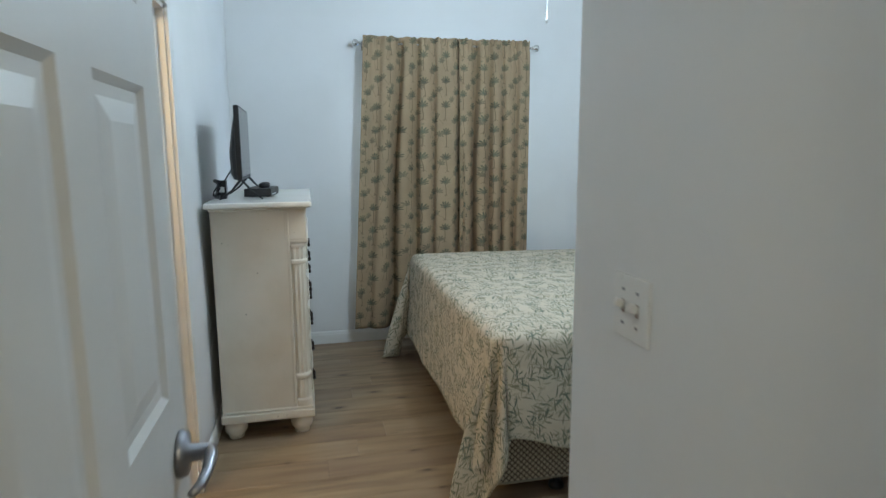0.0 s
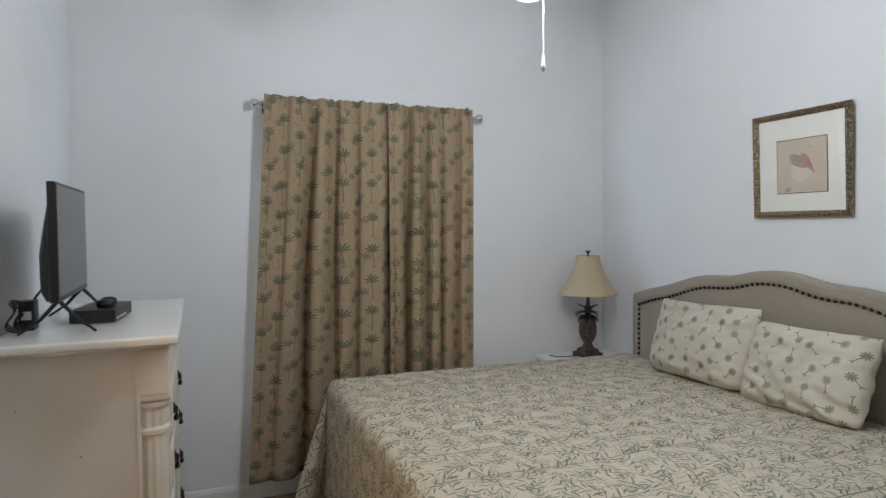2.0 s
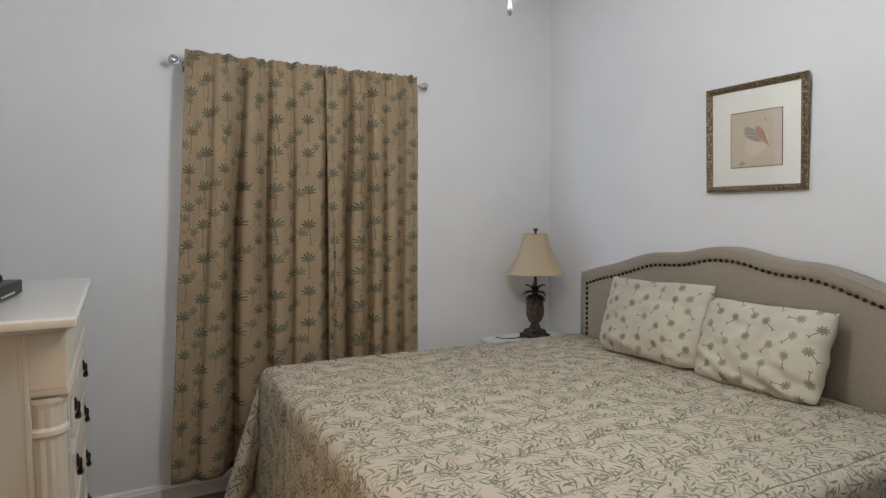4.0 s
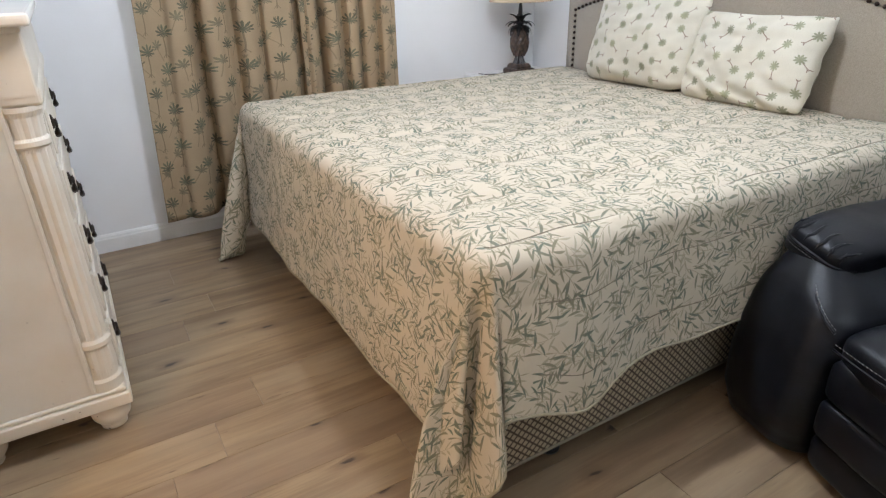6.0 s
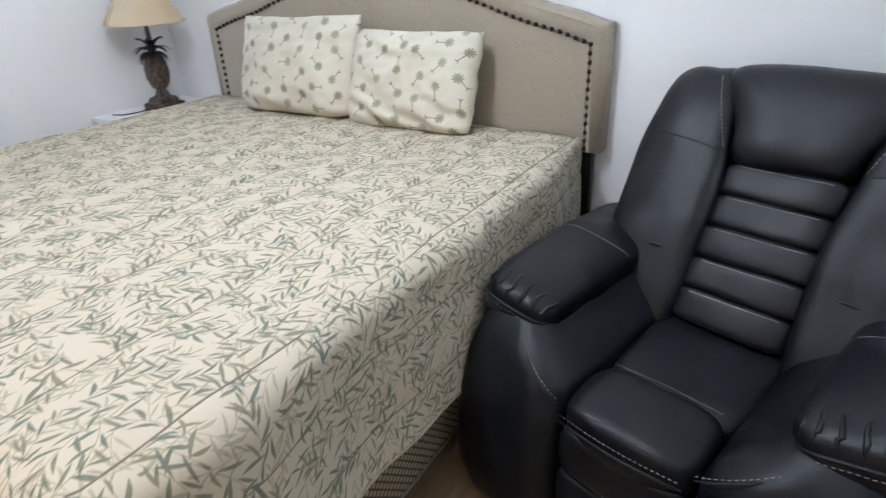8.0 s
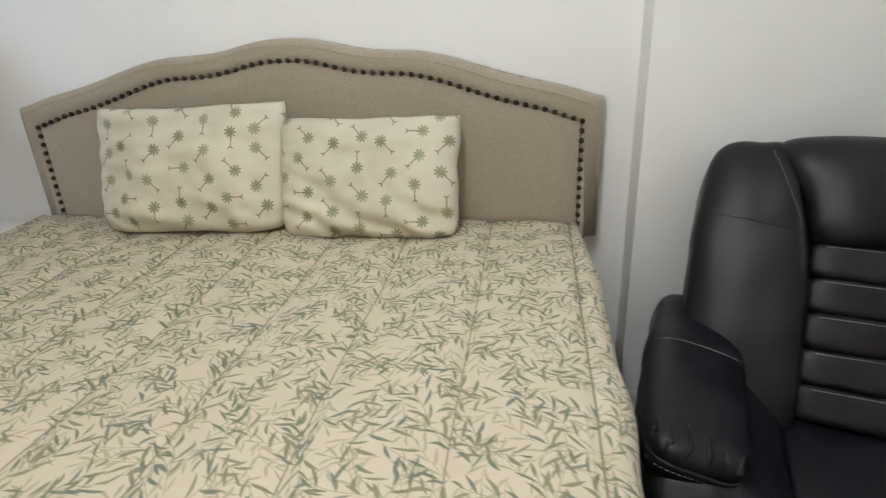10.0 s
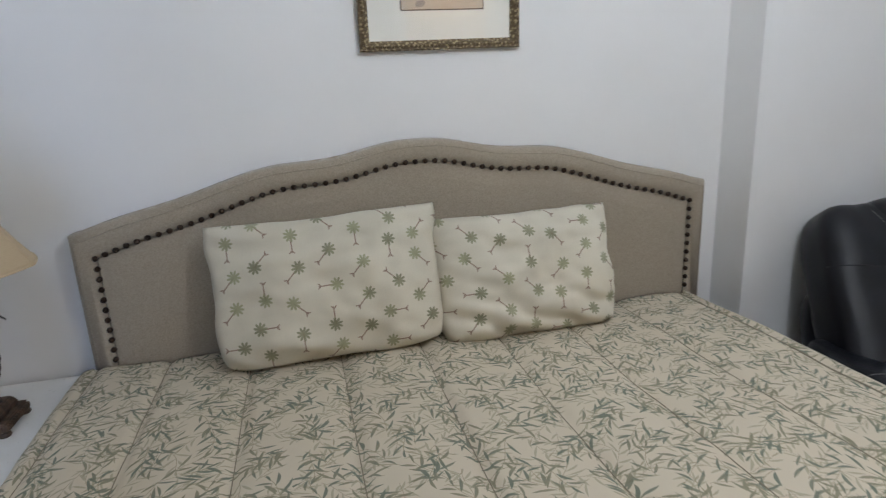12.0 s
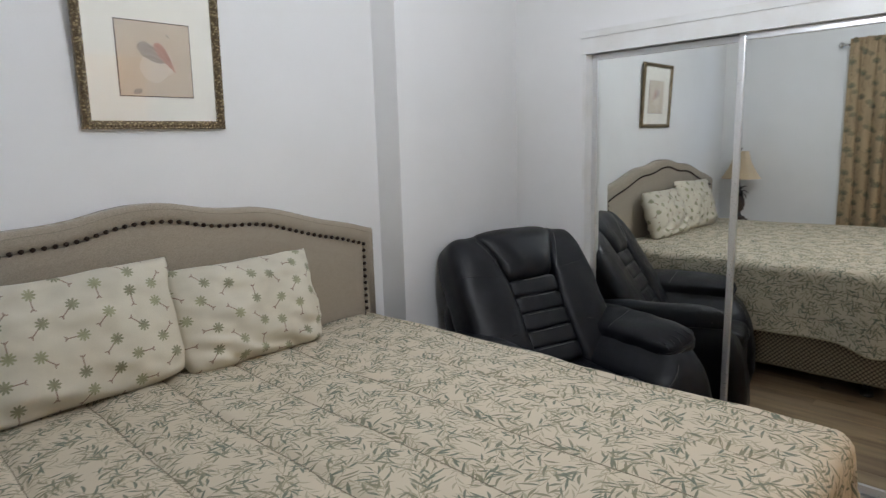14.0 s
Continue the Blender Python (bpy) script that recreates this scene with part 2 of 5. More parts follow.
def palm(n, p, tall, crown_r, fronds, thick=0.018, fan=0.0, squash=1.7, full=0.15):
    """A printed palm, its foot below and its crown above: the crown's and the trunk's cover."""
    x, y, _ = n.split(p)
    cy = n.math("SUBTRACT", y, tall * 0.5 - crown_r * 0.7)
    rr = n.math("SQRT", n.math("ADD", n.math("MULTIPLY", x, x), n.math("MULTIPLY", cy, n.math("MULTIPLY", cy, squash))))
    th = n.math("ARCTAN2", cy, x)
    lobe = n.math("ABSOLUTE", n.math("COSINE", n.math("ADD", n.math("MULTIPLY", th, fronds / 2), n.math("MULTIPLY", rr, 14.0))))
    edge = n.math("MULTIPLY", n.math("ADD", n.math("MULTIPLY", n.math("POWER", lobe, 0.8), 1.0 - full), full), crown_r)
    if fan:
        edge = n.math("MULTIPLY", edge, n.smooth(n.math("DIVIDE", cy, n.math("ADD", rr, 0.0001)), -0.9, 0.2, 1.0 - fan, 1.0))
    crown = n.smooth(n.math("SUBTRACT", rr, edge), -0.0016, 0.0016, 1.0, 0.0)
    wob = n.math("ADD", x, n.math("MULTIPLY", n.math("SINE", n.math("MULTIPLY", y, 60.0)), tall * 0.012))
    half = tall * 0.5
    trunk = n.math("MULTIPLY", n.smooth(n.math("ABSOLUTE", wob), tall * thick, tall * (thick + 0.016), 1.0, 0.0),
                   n.math("MULTIPLY", n.smooth(y, -half, -half + 0.004), n.smooth(y, half - crown_r * 0.9, half - crown_r * 0.5, 1.0, 0.0)))
    return crown, trunk


def cloth(name, ground, green, brown, cell, tall, crown_r, fronds, turn, steps, second=None, wander=0.10, thick=0.018, fan=0.0, fork=0.0010, squash=1.1, full=0.15):
    n = Nodes(name, 0.88)
    uv = n.uv()
    c = n.mix(n.smooth(n.noise(uv, 5, 4), 0.3, 0.7), ground, tuple(v * 0.86 for v in ground))
    tone = n.mix(n.smooth(n.noise(uv, 9, 2), 0.4, 0.6), green, tuple(v * 0.6 for v in green))
    if second:
        p, rnd = cell_point(n, uv, second, (0.5, 0.37), 11.0, 0.3, 2.0)
        c2, t2 = palm(n, p, tall * 0.72, crown_r * 0.80, 9, thick, fan, squash, full)
        c = n.mix(n.math("MULTIPLY", t2, 0.55), c, brown)
        c = n.mix(n.math("MULTIPLY", c2, 0.68), c, tone)
        p, rnd = cell_point(n, uv, second, (0.2, 0.81), 23.0, 0.3, 2.0)
        c3, t3 = palm(n, p, tall * 0.20, crown_r * 0.30, 5)
        c = n.mix(n.math("MULTIPLY", c3, 0.45), c, tone)
    p, rnd = cell_point(n, uv, cell, (0.1, 0.2), 5.0, wander, turn, steps)
    crown, trunk = palm(n, p, tall, crown_r, fronds, thick, fan, squash, full)
    x, y, _ = n.split(p)
    foot = n.math("MULTIPLY", n.smooth(n.math("ABSOLUTE", n.math("SUBTRACT", n.math("ABSOLUTE", x), n.math("MULTIPLY", n.math("SUBTRACT", n.math("MULTIPLY", y, -1.0), tall * 0.36), 0.8))), fork, fork + 0.0016, 1.0, 0.0),
                  n.math("MULTIPLY", n.smooth(y, -tall * 0.5, -tall * 0.49), n.smooth(y, -tall * 0.38, -tall * 0.36, 1.0, 0.0)))
    c = n.mix(n.math("MULTIPLY", n.math("MAXIMUM", trunk, foot), 0.85), c, brown)
    c = n.mix(n.math("MULTIPLY", crown, 0.9), c, tone)
    weave = n.noise(n.vec("MULTIPLY", uv, (260, 900, 1)), 1.0, 3)
    n.base(n.mix(n.math("MULTIPLY", n.smooth(weave, 0.35, 0.7), 0.28), c, tuple(v * 0.6 for v in ground)))
    n.bump(weave, 0.25, 0.002)
    return n


n = cloth("palm_print_curtain", (0.415, 0.305, 0.185), (0.105, 0.118, 0.075), (0.17, 0.132, 0.078), (0.100, 0.184), 0.138, 0.041, 11, 0.22, 0, (0.100, 0.184), 0.12, 0.013, 0.55, 0.0010, 1.0, 0.08)
M_CURTAIN = n.m
n = cloth("palm_print_pillowcase", (0.665, 0.620, 0.505), (0.285, 0.290, 0.160), (0.19, 0.095, 0.070), (0.090, 0.092), 0.067, 0.0200, 9, 6.2832, 8, None, 0.08, 0.018, 0.0, 0.0014, 1.0, 0.36)
n.b.inputs["Sheen Weight"].default_value = 0.1
M_PILLOW = n.m

# linen of the headboard
n = Nodes("tan_linen", 0.9)
p = n.world()
threads = n.noise(n.vec("MULTIPLY", p, (1, 160, 700)), 1.0, 3)
cross = n.noise(n.vec("MULTIPLY", p, (1, 700, 160)), 1.0, 3)
both = n.math("MULTIPLY", n.math("ADD", threads, cross), 0.5)
n.base(n.mix(n.smooth(both, 0.36, 0.64), (0.275, 0.232, 0.178), (0.40, 0.342, 0.266)))
n.bump(both, 0.35, 0.002)
n.b.inputs["Sheen Weight"].default_value = 0.2
M_LINEN = n.m

# lattice ticking on the box spring
n = Nodes("lattice_ticking", 0.85)
ux, uy, _ = n.split(n.uv())
a = n.math("ABSOLUTE", n.math("SUBTRACT", n.math("FRACT", n.math("MULTIPLY", n.math("ADD", ux, uy), 38.0)), 0.5))
b = n.math("ABSOLUTE", n.math("SUBTRACT", n.math("FRACT", n.math("MULTIPLY", n.math("SUBTRACT", ux, uy), 38.0)), 0.5))
lines = n.math("MAXIMUM", n.smooth(a, 0.30, 0.40), n.smooth(b, 0.30, 0.40))
n.base(n.mix(lines, (0.42, 0.345, 0.24), (0.085, 0.062, 0.04)))
n.bump(lines, 0.3, 0.002)
M_LATTICE = n.m

# leather of the recliner
n = Nodes("black_leather", 0.36)
p = n.obj()
pores = n.node("ShaderNodeTexVoronoi", {"Vector": p, "Scale": 420.0}).outputs["Distance"]
creases = n.noise(p, 16, 6, 0.6)
n.base(n.mix(n.smooth(creases, 0.35, 0.75), (0.0036, 0.0041, 0.0064), (0.0078, 0.0088, 0.0130)))
n.rough(n.smooth(creases, 0.3, 0.75, 0.31, 0.46))
n.bump(n.math("ADD", n.math("MULTIPLY", pores, 0.3), creases), 0.22, 0.006)
n.b.inputs["Specular IOR Level"].default_value = 0.31
M_LEATHER = n.m
M_THREAD = plain("grey_thread", (0.26, 0.25, 0.245), 0.7)

# carved pineapple and lamp shade
n = Nodes("antiqued_resin", 0.5)
p = n.obj()
n.base(n.mix(n.smooth(n.noise(p, 45, 5), 0.35, 0.7), (0.035, 0.021, 0.014), (0.105, 0.062, 0.036)))
n.bump(n.noise(p, 70, 4), 0.4, 0.003)
M_RESIN = n.m
M_PEWTER = plain("dark_pewter", (0.060, 0.057, 0.055), 0.40, 0.6, 60, 0.5, 0.3)
n = Nodes("cream_shade_silk", 0.8)
p = n.obj()
n.base(n.mix(n.noise(n.vec("MULTIPLY", p, (60, 60, 500)), 1.0, 3), (0.49, 0.375, 0.24), (0.57, 0.45, 0.295)))
n.b.inputs["Transmission Weight"].default_value = 0.0
M_SHADE = n.m
n = Nodes("gilt_frame", 0.40, 0.45)
p = n.world()
carve = n.node("ShaderNodeTexVoronoi", {"Vector": p, "Scale": 95.0}).outputs["Distance"]
n.base(n.mix(n.smooth(carve, 0.15, 0.55), (0.46, 0.37, 0.215), (0.14, 0.10, 0.055)))
n.bump(carve, 0.8, 0.004)
M_GILT = n.m
M_MAT = plain("cream_mat_board", (0.74, 0.71, 0.63), 0.8, 0, 14, 0.03)
M_PAPER = plain("aged_print_paper", (0.50, 0.41, 0.31), 0.8, 0, 18, 0.12)
M_WASH = plain("pale_paper_wash", (0.555, 0.475, 0.385), 0.8, 0, 24, 0.08)
M_SHELLRED = plain("faded_red_ink", (0.40, 0.22, 0.165), 0.8, 0, 40, 0.4)
M_SHELLGREY = plain("sepia_ink", (0.31, 0.262, 0.215), 0.8, 0, 40, 0.35)
M_SHELLINK = plain("dark_sepia_line", (0.22, 0.17, 0.13), 0.8)
n = Nodes("picture_glass", 0.02)
n.b.inputs["Transmission Weight"].default_value, n.b.inputs["IOR"].default_value = 1.0, 1.45
n.base((1, 1, 1))
M_GLASS = n.m
n = Nodes("lit_glass_shade", 0.4)
n.base((0.9, 0.9, 0.88))
n.b.inputs["Emission Color"].default_value, n.b.inputs["Emission Strength"].default_value = (0.95, 0.98, 1.0, 1), 3.0
M_LIT = n.m

# ---- shapes ----
from mathutils.bvhtree import BVHTree


def mesh_of(name, bm, material, smooth=False):
    bmesh.ops.recalc_face_normals(bm, faces=bm.faces)
    if smooth:
        for f in bm.faces:
            f.smooth = True
    me = bpy.data.meshes.new(name)
    bm.to_mesh(me)
    bm.free()
    me.materials.append(material)
    return me


def part(name, bm, material, parent, label="", smooth=False):
    ob = new(name, mesh_of(name, bm, material, smooth))
    ob.parent = parent
    if label:
        ob["label"] = label
    return ob


def thing(name, at, label, category, group="", turn=0.0):
    ob = new(name)
    ob.empty_display_size = 0.1
    ob.location, ob.rotation_euler = at, (0, 0, radians(turn))
    return tagged(ob, label, category, group)


def solid(name, bm, material, label, category, kind="", smooth=False, at=(0, 0, 0)):
    ob = new(name, mesh_of(name, bm, material, smooth))
    ob.location = at
    return tagged(ob, label, category, "", kind)


def box(lo, hi, bevel=0.0, steps=2, bm=None):
    bm = bm or bmesh.new()
    made = bmesh.ops.create_cube(bm, size=1.0)["verts"]
    for v in made:
        v.co = Vector([(a + b) / 2 + c * (b - a) for a, b, c in zip(lo, hi, v.co)])
    if bevel:
        edges = list({e for v in made for e in v.link_edges})
        bmesh.ops.bevel(bm, geom=edges, offset=bevel, segments=steps, profile=0.6, affect="EDGES")
    return bm


def boxes(items, bevel=0.0, steps=2):
    bm = bmesh.new()
    for lo, hi in items:
        box(lo, hi, bevel, steps, bm)
    return bm


def turned(profile, sides=24, at=(0, 0, 0), bm=None, caps=True):
    """A lathe shape round z from (radius, height) pairs."""
    bm = bm or bmesh.new()
    rings = []
    for r, z in profile:
        rings.append([bm.verts.new((at[0] + r * math.cos(2 * math.pi * k / sides), at[1] + r * math.sin(2 * math.pi * k / sides), at[2] + z)) for k in range(sides)])
    for a, b in zip(rings, rings[1:]):
        for k in range(sides):
            bm.faces.new((a[k], a[(k + 1) % sides], b[(k + 1) % sides], b[k]))
    if caps:
        bm.faces.new(list(reversed(rings[0])))
        bm.faces.new(rings[-1])
    return bm


def tube(points, radius, sides=8, bm=None):
    """A round bar along a line of points."""
    bm = bm or bmesh.new()
    pts = [Vector(p) for p in points]
    rings = []
    for i, p in enumerate(pts):
        d = (pts[min(i + 1, len(pts) - 1)] - pts[max(i - 1, 0)]).normalized()
        side = d.cross(Vector((0, 0, 1)))
        side = side.normalized() if side.length > 1e-3 else Vector((1, 0, 0))
        up = side.cross(d)
        r = radius[i] if isinstance(radius, (list, tuple)) else radius
        rings.append([bm.verts.new(p + r * (math.cos(2 * math.pi * k / sides) * side + math.sin(2 * math.pi * k / sides) * up)) for k in range(sides)])
    for a, b in zip(rings, rings[1:]):
        for k in range(sides):
            bm.faces.new((a[k], a[(k + 1) % sides], b[(k + 1) % sides], b[k]))
    bm.faces.new(list(reversed(rings[0])))
    bm.faces.new(rings[-1])
    return bm


def grid(nu, nv, place, uv=None, closed=False):
    """A sheet of nu x nv quads; place(i / nu, j / nv) gives each point, uv the cloth's own metres."""
    bm = bmesh.new()
    layer = bm.loops.layers.uv.new("UVMap") if uv else None
    pts = [[bm.verts.new(place(i / nu, j / nv)) for j in range(nv + 1)] for i in range(nu + 1)]
    for i in range(nu):
        for j in range(nv):
            f = bm.faces.new((pts[i][j], pts[i + 1][j], pts[i + 1][j + 1], pts[i][j + 1]))
            if uv:
                for loop, (a, b) in zip(f.loops, ((i, j), (i + 1, j), (i + 1, j + 1), (i, j + 1))):
                    loop[layer].uv = uv(a / nu, b / nv)
    return bm


def cushion(size, puff=0.5, power=4.0, nu=20, nv=20, wrinkle=0.0, seed=0.0):
    """A stuffed block: size x, y, z, bulging, with soft corners; centred on the origin."""
    sx, sy, sz = size
    bm = bmesh.new()
    layer = bm.loops.layers.uv.new("UVMap")
    bmesh.ops.create_cube(bm, size=2.0)
    bmesh.ops.subdivide_edges(bm, edges=list(bm.edges), cuts=nu - 1, use_grid_fill=True)
    for v in bm.verts:
        c = v.co.copy()
        m = (abs(c.x) ** power + abs(c.y) ** power + abs(c.z) ** power) ** (1 / power)
        k = c / m * (1 - puff) + c.normalized() * puff * 1.05 if m else c
        k = Vector((k.x * sx / 2, k.y * sy / 2, k.z * sz / 2))
        if wrinkle:
            k += c.normalized() * wrinkle * noise.noise(Vector((k.x * 9 + seed, k.y * 9, k.z * 9)))
        v.co = k
    for f in bm.faces:
        for loop in f.loops:
            loop[layer].uv = (loop.vert.co.x, loop.vert.co.y)
    return bm


def move(bm, m):
    bmesh.ops.transform(bm, matrix=m, verts=bm.verts)
    return bm

def onto(ob, points, way, lift=0.0):
    """The points carried along way until they meet the surface of ob; those that miss it are left out."""
    me = ob.data
    tree = BVHTree.FromPolygons([v.co for v in me.vertices], [p.vertices for p in me.polygons])
    way = Vector(way).normalized()
    out = []
    for p in points:
        hit = tree.ray_cast(Vector(p) - way * 0.4, way)[0]
        if hit:
            out.append(hit - way * lift)
    return out


# ---- the room ----
EAST, NORTH, WEST, TOP = 2.82, 4.72, -0.47, 3.20
PIER, PIER_END, SOUTH = 2.65, 2.14, 1.24
HALL_X, ENTRY = 0.58, 0.48


def wall(name, pieces, material=M_WALL, label="off-white painted plaster wall", kind="structure"):
    return solid(name, boxes(pieces), material, label, "wall", kind)


wall("wall_north", [((WEST - 0.13, NORTH, 0), (0.55, NORTH + 0.14, TOP)), ((1.65, NORTH, 0), (EAST + 0.14, NORTH + 0.14, TOP)),
                    ((0.55, NORTH, 0), (1.65, NORTH + 0.14, 0.42)), ((0.55, NORTH, 2.08), (1.65, NORTH + 0.14, TOP))])
wall("wall_east", [((EAST, 0.36, 0), (EAST + 0.14, NORTH, TOP)), ((PIER, SOUTH - 0.12, 0), (EAST, PIER_END, TOP))])
wall("wall_west", [((WEST - 0.13, 2.72, 0), (WEST, NORTH, TOP)), ((WEST - 0.13, 0.36, 0), (WEST, 1.94, TOP)), ((WEST - 0.13, 1.94, 2.06), (WEST, 2.72, TOP))])
wall("wall_closet", [((2.20, SOUTH - 0.12, 0), (PIER, SOUTH, TOP)), ((HALL_X, SOUTH - 0.12, 0), (0.71, SOUTH, TOP)), ((0.71, SOUTH - 0.12, 2.03), (2.20, SOUTH - 0.021, TOP)), ((0.71, SOUTH - 0.021, 2.05), (2.20, SOUTH, TOP)),
                     ((HALL_X, 0.48, 0), (HALL_X + 0.12, SOUTH - 0.12, TOP)), ((HALL_X + 0.12, 0.48, 0), (EAST, 0.56, TOP))])
wall("wall_entry", [((WEST, 0.36, 0), (-0.25, ENTRY, TOP)), ((0.555, 0.36, 0), (EAST, ENTRY, TOP)), ((-0.25, 0.36, 2.05), (0.555, ENTRY, TOP))])
wall("wall_hall", [((-0.75, -1.7, 0), (-0.62, 0.36, TOP)), ((1.2, -1.7, 0), (1.33, 0.36, TOP)), ((-0.75, -1.83, 0), (1.33, -1.7, TOP)), ((-0.75, 0.30, 0), (WEST, 0.36, TOP))])
wall("wall_bath", [((-2.2, 1.0, 0), (-2.07, 3.5, TOP)), ((-2.07, 3.4, 0), (WEST - 0.13, 3.5, TOP)), ((-2.07, 1.0, 0), (WEST - 0.13, 1.1, TOP))], M_BATH, "warm beige painted bathroom wall")
solid("ceiling", box((-2.3, -1.9, TOP), (3.0, NORTH + 0.2, TOP + 0.12)), M_CEIL, "flat white painted ceiling", "ceiling", "structure")

# the window behind the curtains
win = tagged(thing("window_1", (0, 0, 0), "white framed window behind closed curtains", "window"), kind="structure")
part("window_frame", boxes([((0.55, NORTH + 0.05, 0.42), (0.60, NORTH + 0.11, 2.08)), ((1.60, NORTH + 0.05, 0.42), (1.65, NORTH + 0.11, 2.08)), ((0.60, NORTH + 0.05, 0.42), (1.60, NORTH + 0.11, 0.47)),
                            ((0.60, NORTH + 0.05, 2.03), (1.60, NORTH + 0.11, 2.08)), ((0.60, NORTH + 0.05, 1.22), (1.60, NORTH + 0.11, 1.27))], 0.004), M_TRIM, win)
part("window_sill", box((0.52, NORTH - 0.03, 0.395), (1.68, NORTH + 0.05, 0.42), 0.005), M_TRIM, win)
pane = part("pane", box((0.60, NORTH + 0.075, 0.47), (1.60, NORTH + 0.081, 2.03)), M_GLASS, win)
pane.visible_shadow = False


def baseboard(name, a, b, inward):
    """A moulded skirting from a to b along a wall; inward points into the room."""
    a, b, n_in = Vector(a), Vector(b), Vector(inward)
    prof = ((0.0, 0.0), (0.014, 0.0), (0.014, 0.070), (0.011, 0.078), (0.011, 0.084), (0.006, 0.094), (0.0, 0.096))
    bm = bmesh.new()
    ends = [[bm.verts.new((*(e + n_in * d), z)) for d, z in prof] for e in (a, b)]
    for k in range(len(prof)):
        j = (k + 1) % len(prof)
        bm.faces.new((ends[0][k], ends[1][k], ends[1][j], ends[0][j]))
    bm.faces.new(ends[0])
    bm.faces.new(list(reversed(ends[1])))
    return solid(name, bm, M_TRIM, "white gloss painted wooden baseboard", "baseboard", "structure")


baseboard("baseboard", (WEST, NORTH), (EAST, NORTH), (0, -1))
baseboard("baseboard", (WEST, 2.79), (WEST, NORTH - 0.014), (1, 0))
baseboard("baseboard", (EAST, PIER_END), (EAST, NORTH - 0.014), (-1, 0))
baseboard("baseboard", (PIER, PIER_END), (EAST - 0.014, PIER_END), (0, 1))
baseboard("baseboard", (PIER, SOUTH), (PIER, PIER_END + 0.014), (-1, 0))
baseboard("baseboard", (2.23, SOUTH), (PIER - 0.014, SOUTH), (0, 1))
baseboard("baseboard", (HALL_X, ENTRY), (HALL_X, SOUTH), (-1, 0))

# floor: a dark bed with planks along x laid over it
floor = solid("floor", box((-2.3, -1.9, -0.10), (3.0, NORTH + 0.1, -0.006)), M_GAP, "brown wood-look vinyl plank floor", "floor", "structure")

# far doorway on the west wall: jamb, stop, casing, hinges and its door swung away
frame_b = tagged(thing("door_1", (0, 0, 0), "white painted bathroom door standing open in its frame", "door"), kind="structure")
part("jamb", boxes([((WEST - 0.13, 2.70, 0), (WEST, 2.72, 2.04)), ((WEST - 0.13, 1.94, 0), (WEST, 1.96, 2.04)), ((WEST - 0.13, 1.96, 2.02), (WEST, 2.70, 2.04))], 0.002), M_TRIM, frame_b)
part("door_stop", boxes([((WEST - 0.065, 2.688, 0), (WEST - 0.030, 2.70, 2.02)), ((WEST - 0.065, 1.96, 0), (WEST - 0.030, 1.972, 2.02))], 0.003), M_TRIM, frame_b)
part("casing", boxes([((WEST, 2.705, 0), (WEST + 0.016, 2.770, 2.10)), ((WEST, 1.89, 0), (WEST + 0.016, 1.955, 2.10)), ((WEST, 1.955, 2.035), (WEST + 0.016, 2.705, 2.10))], 0.005), M_TRIM, frame_b)
part("door_leaf", box((WEST - 0.90, 2.655, 0.012), (WEST - 0.150, 2.690, 2.01), 0.003), M_DOOR, frame_b)
for z in (0.28, 1.06, 1.86):
    hinge = part("hinge", boxes([((WEST - 0.129, 2.6955, z - 0.045), (WEST - 0.098, 2.6995, z + 0.045))], 0.001), M_CHROME, frame_b, "satin nickel butt hinge")
    part("knuckle", turned([(0.0065, -0.046), (0.0065, 0.046)], 12, (WEST - 0.137, 2.694, z)), M_CHROME, hinge, smooth=True)


def panel_face(bm, x, side, y0, y1, z0, z1):
    """One raised panel on the door's face at x: a sunk bevel round a raised field. side is +1 or -1."""
    rims = ((0.0, 0.0), (0.012, -0.009), (0.030, -0.009), (0.062, -0.002))
    loops = []
    for inset, depth in rims:
        loops.append([bm.verts.new((x + side * depth, y, z)) for y, z in ((y0 + inset, z0 + inset), (y1 - inset, z0 + inset), (y1 - inset, z1 - inset), (y0 + inset, z1 - inset))])
    for a, b in zip(loops, loops[1:]):
        for k in range(4):
            bm.faces.new((a[k], a[(k + 1) % 4], b[(k + 1) % 4], b[k]))
    bm.faces.new(loops[-1])


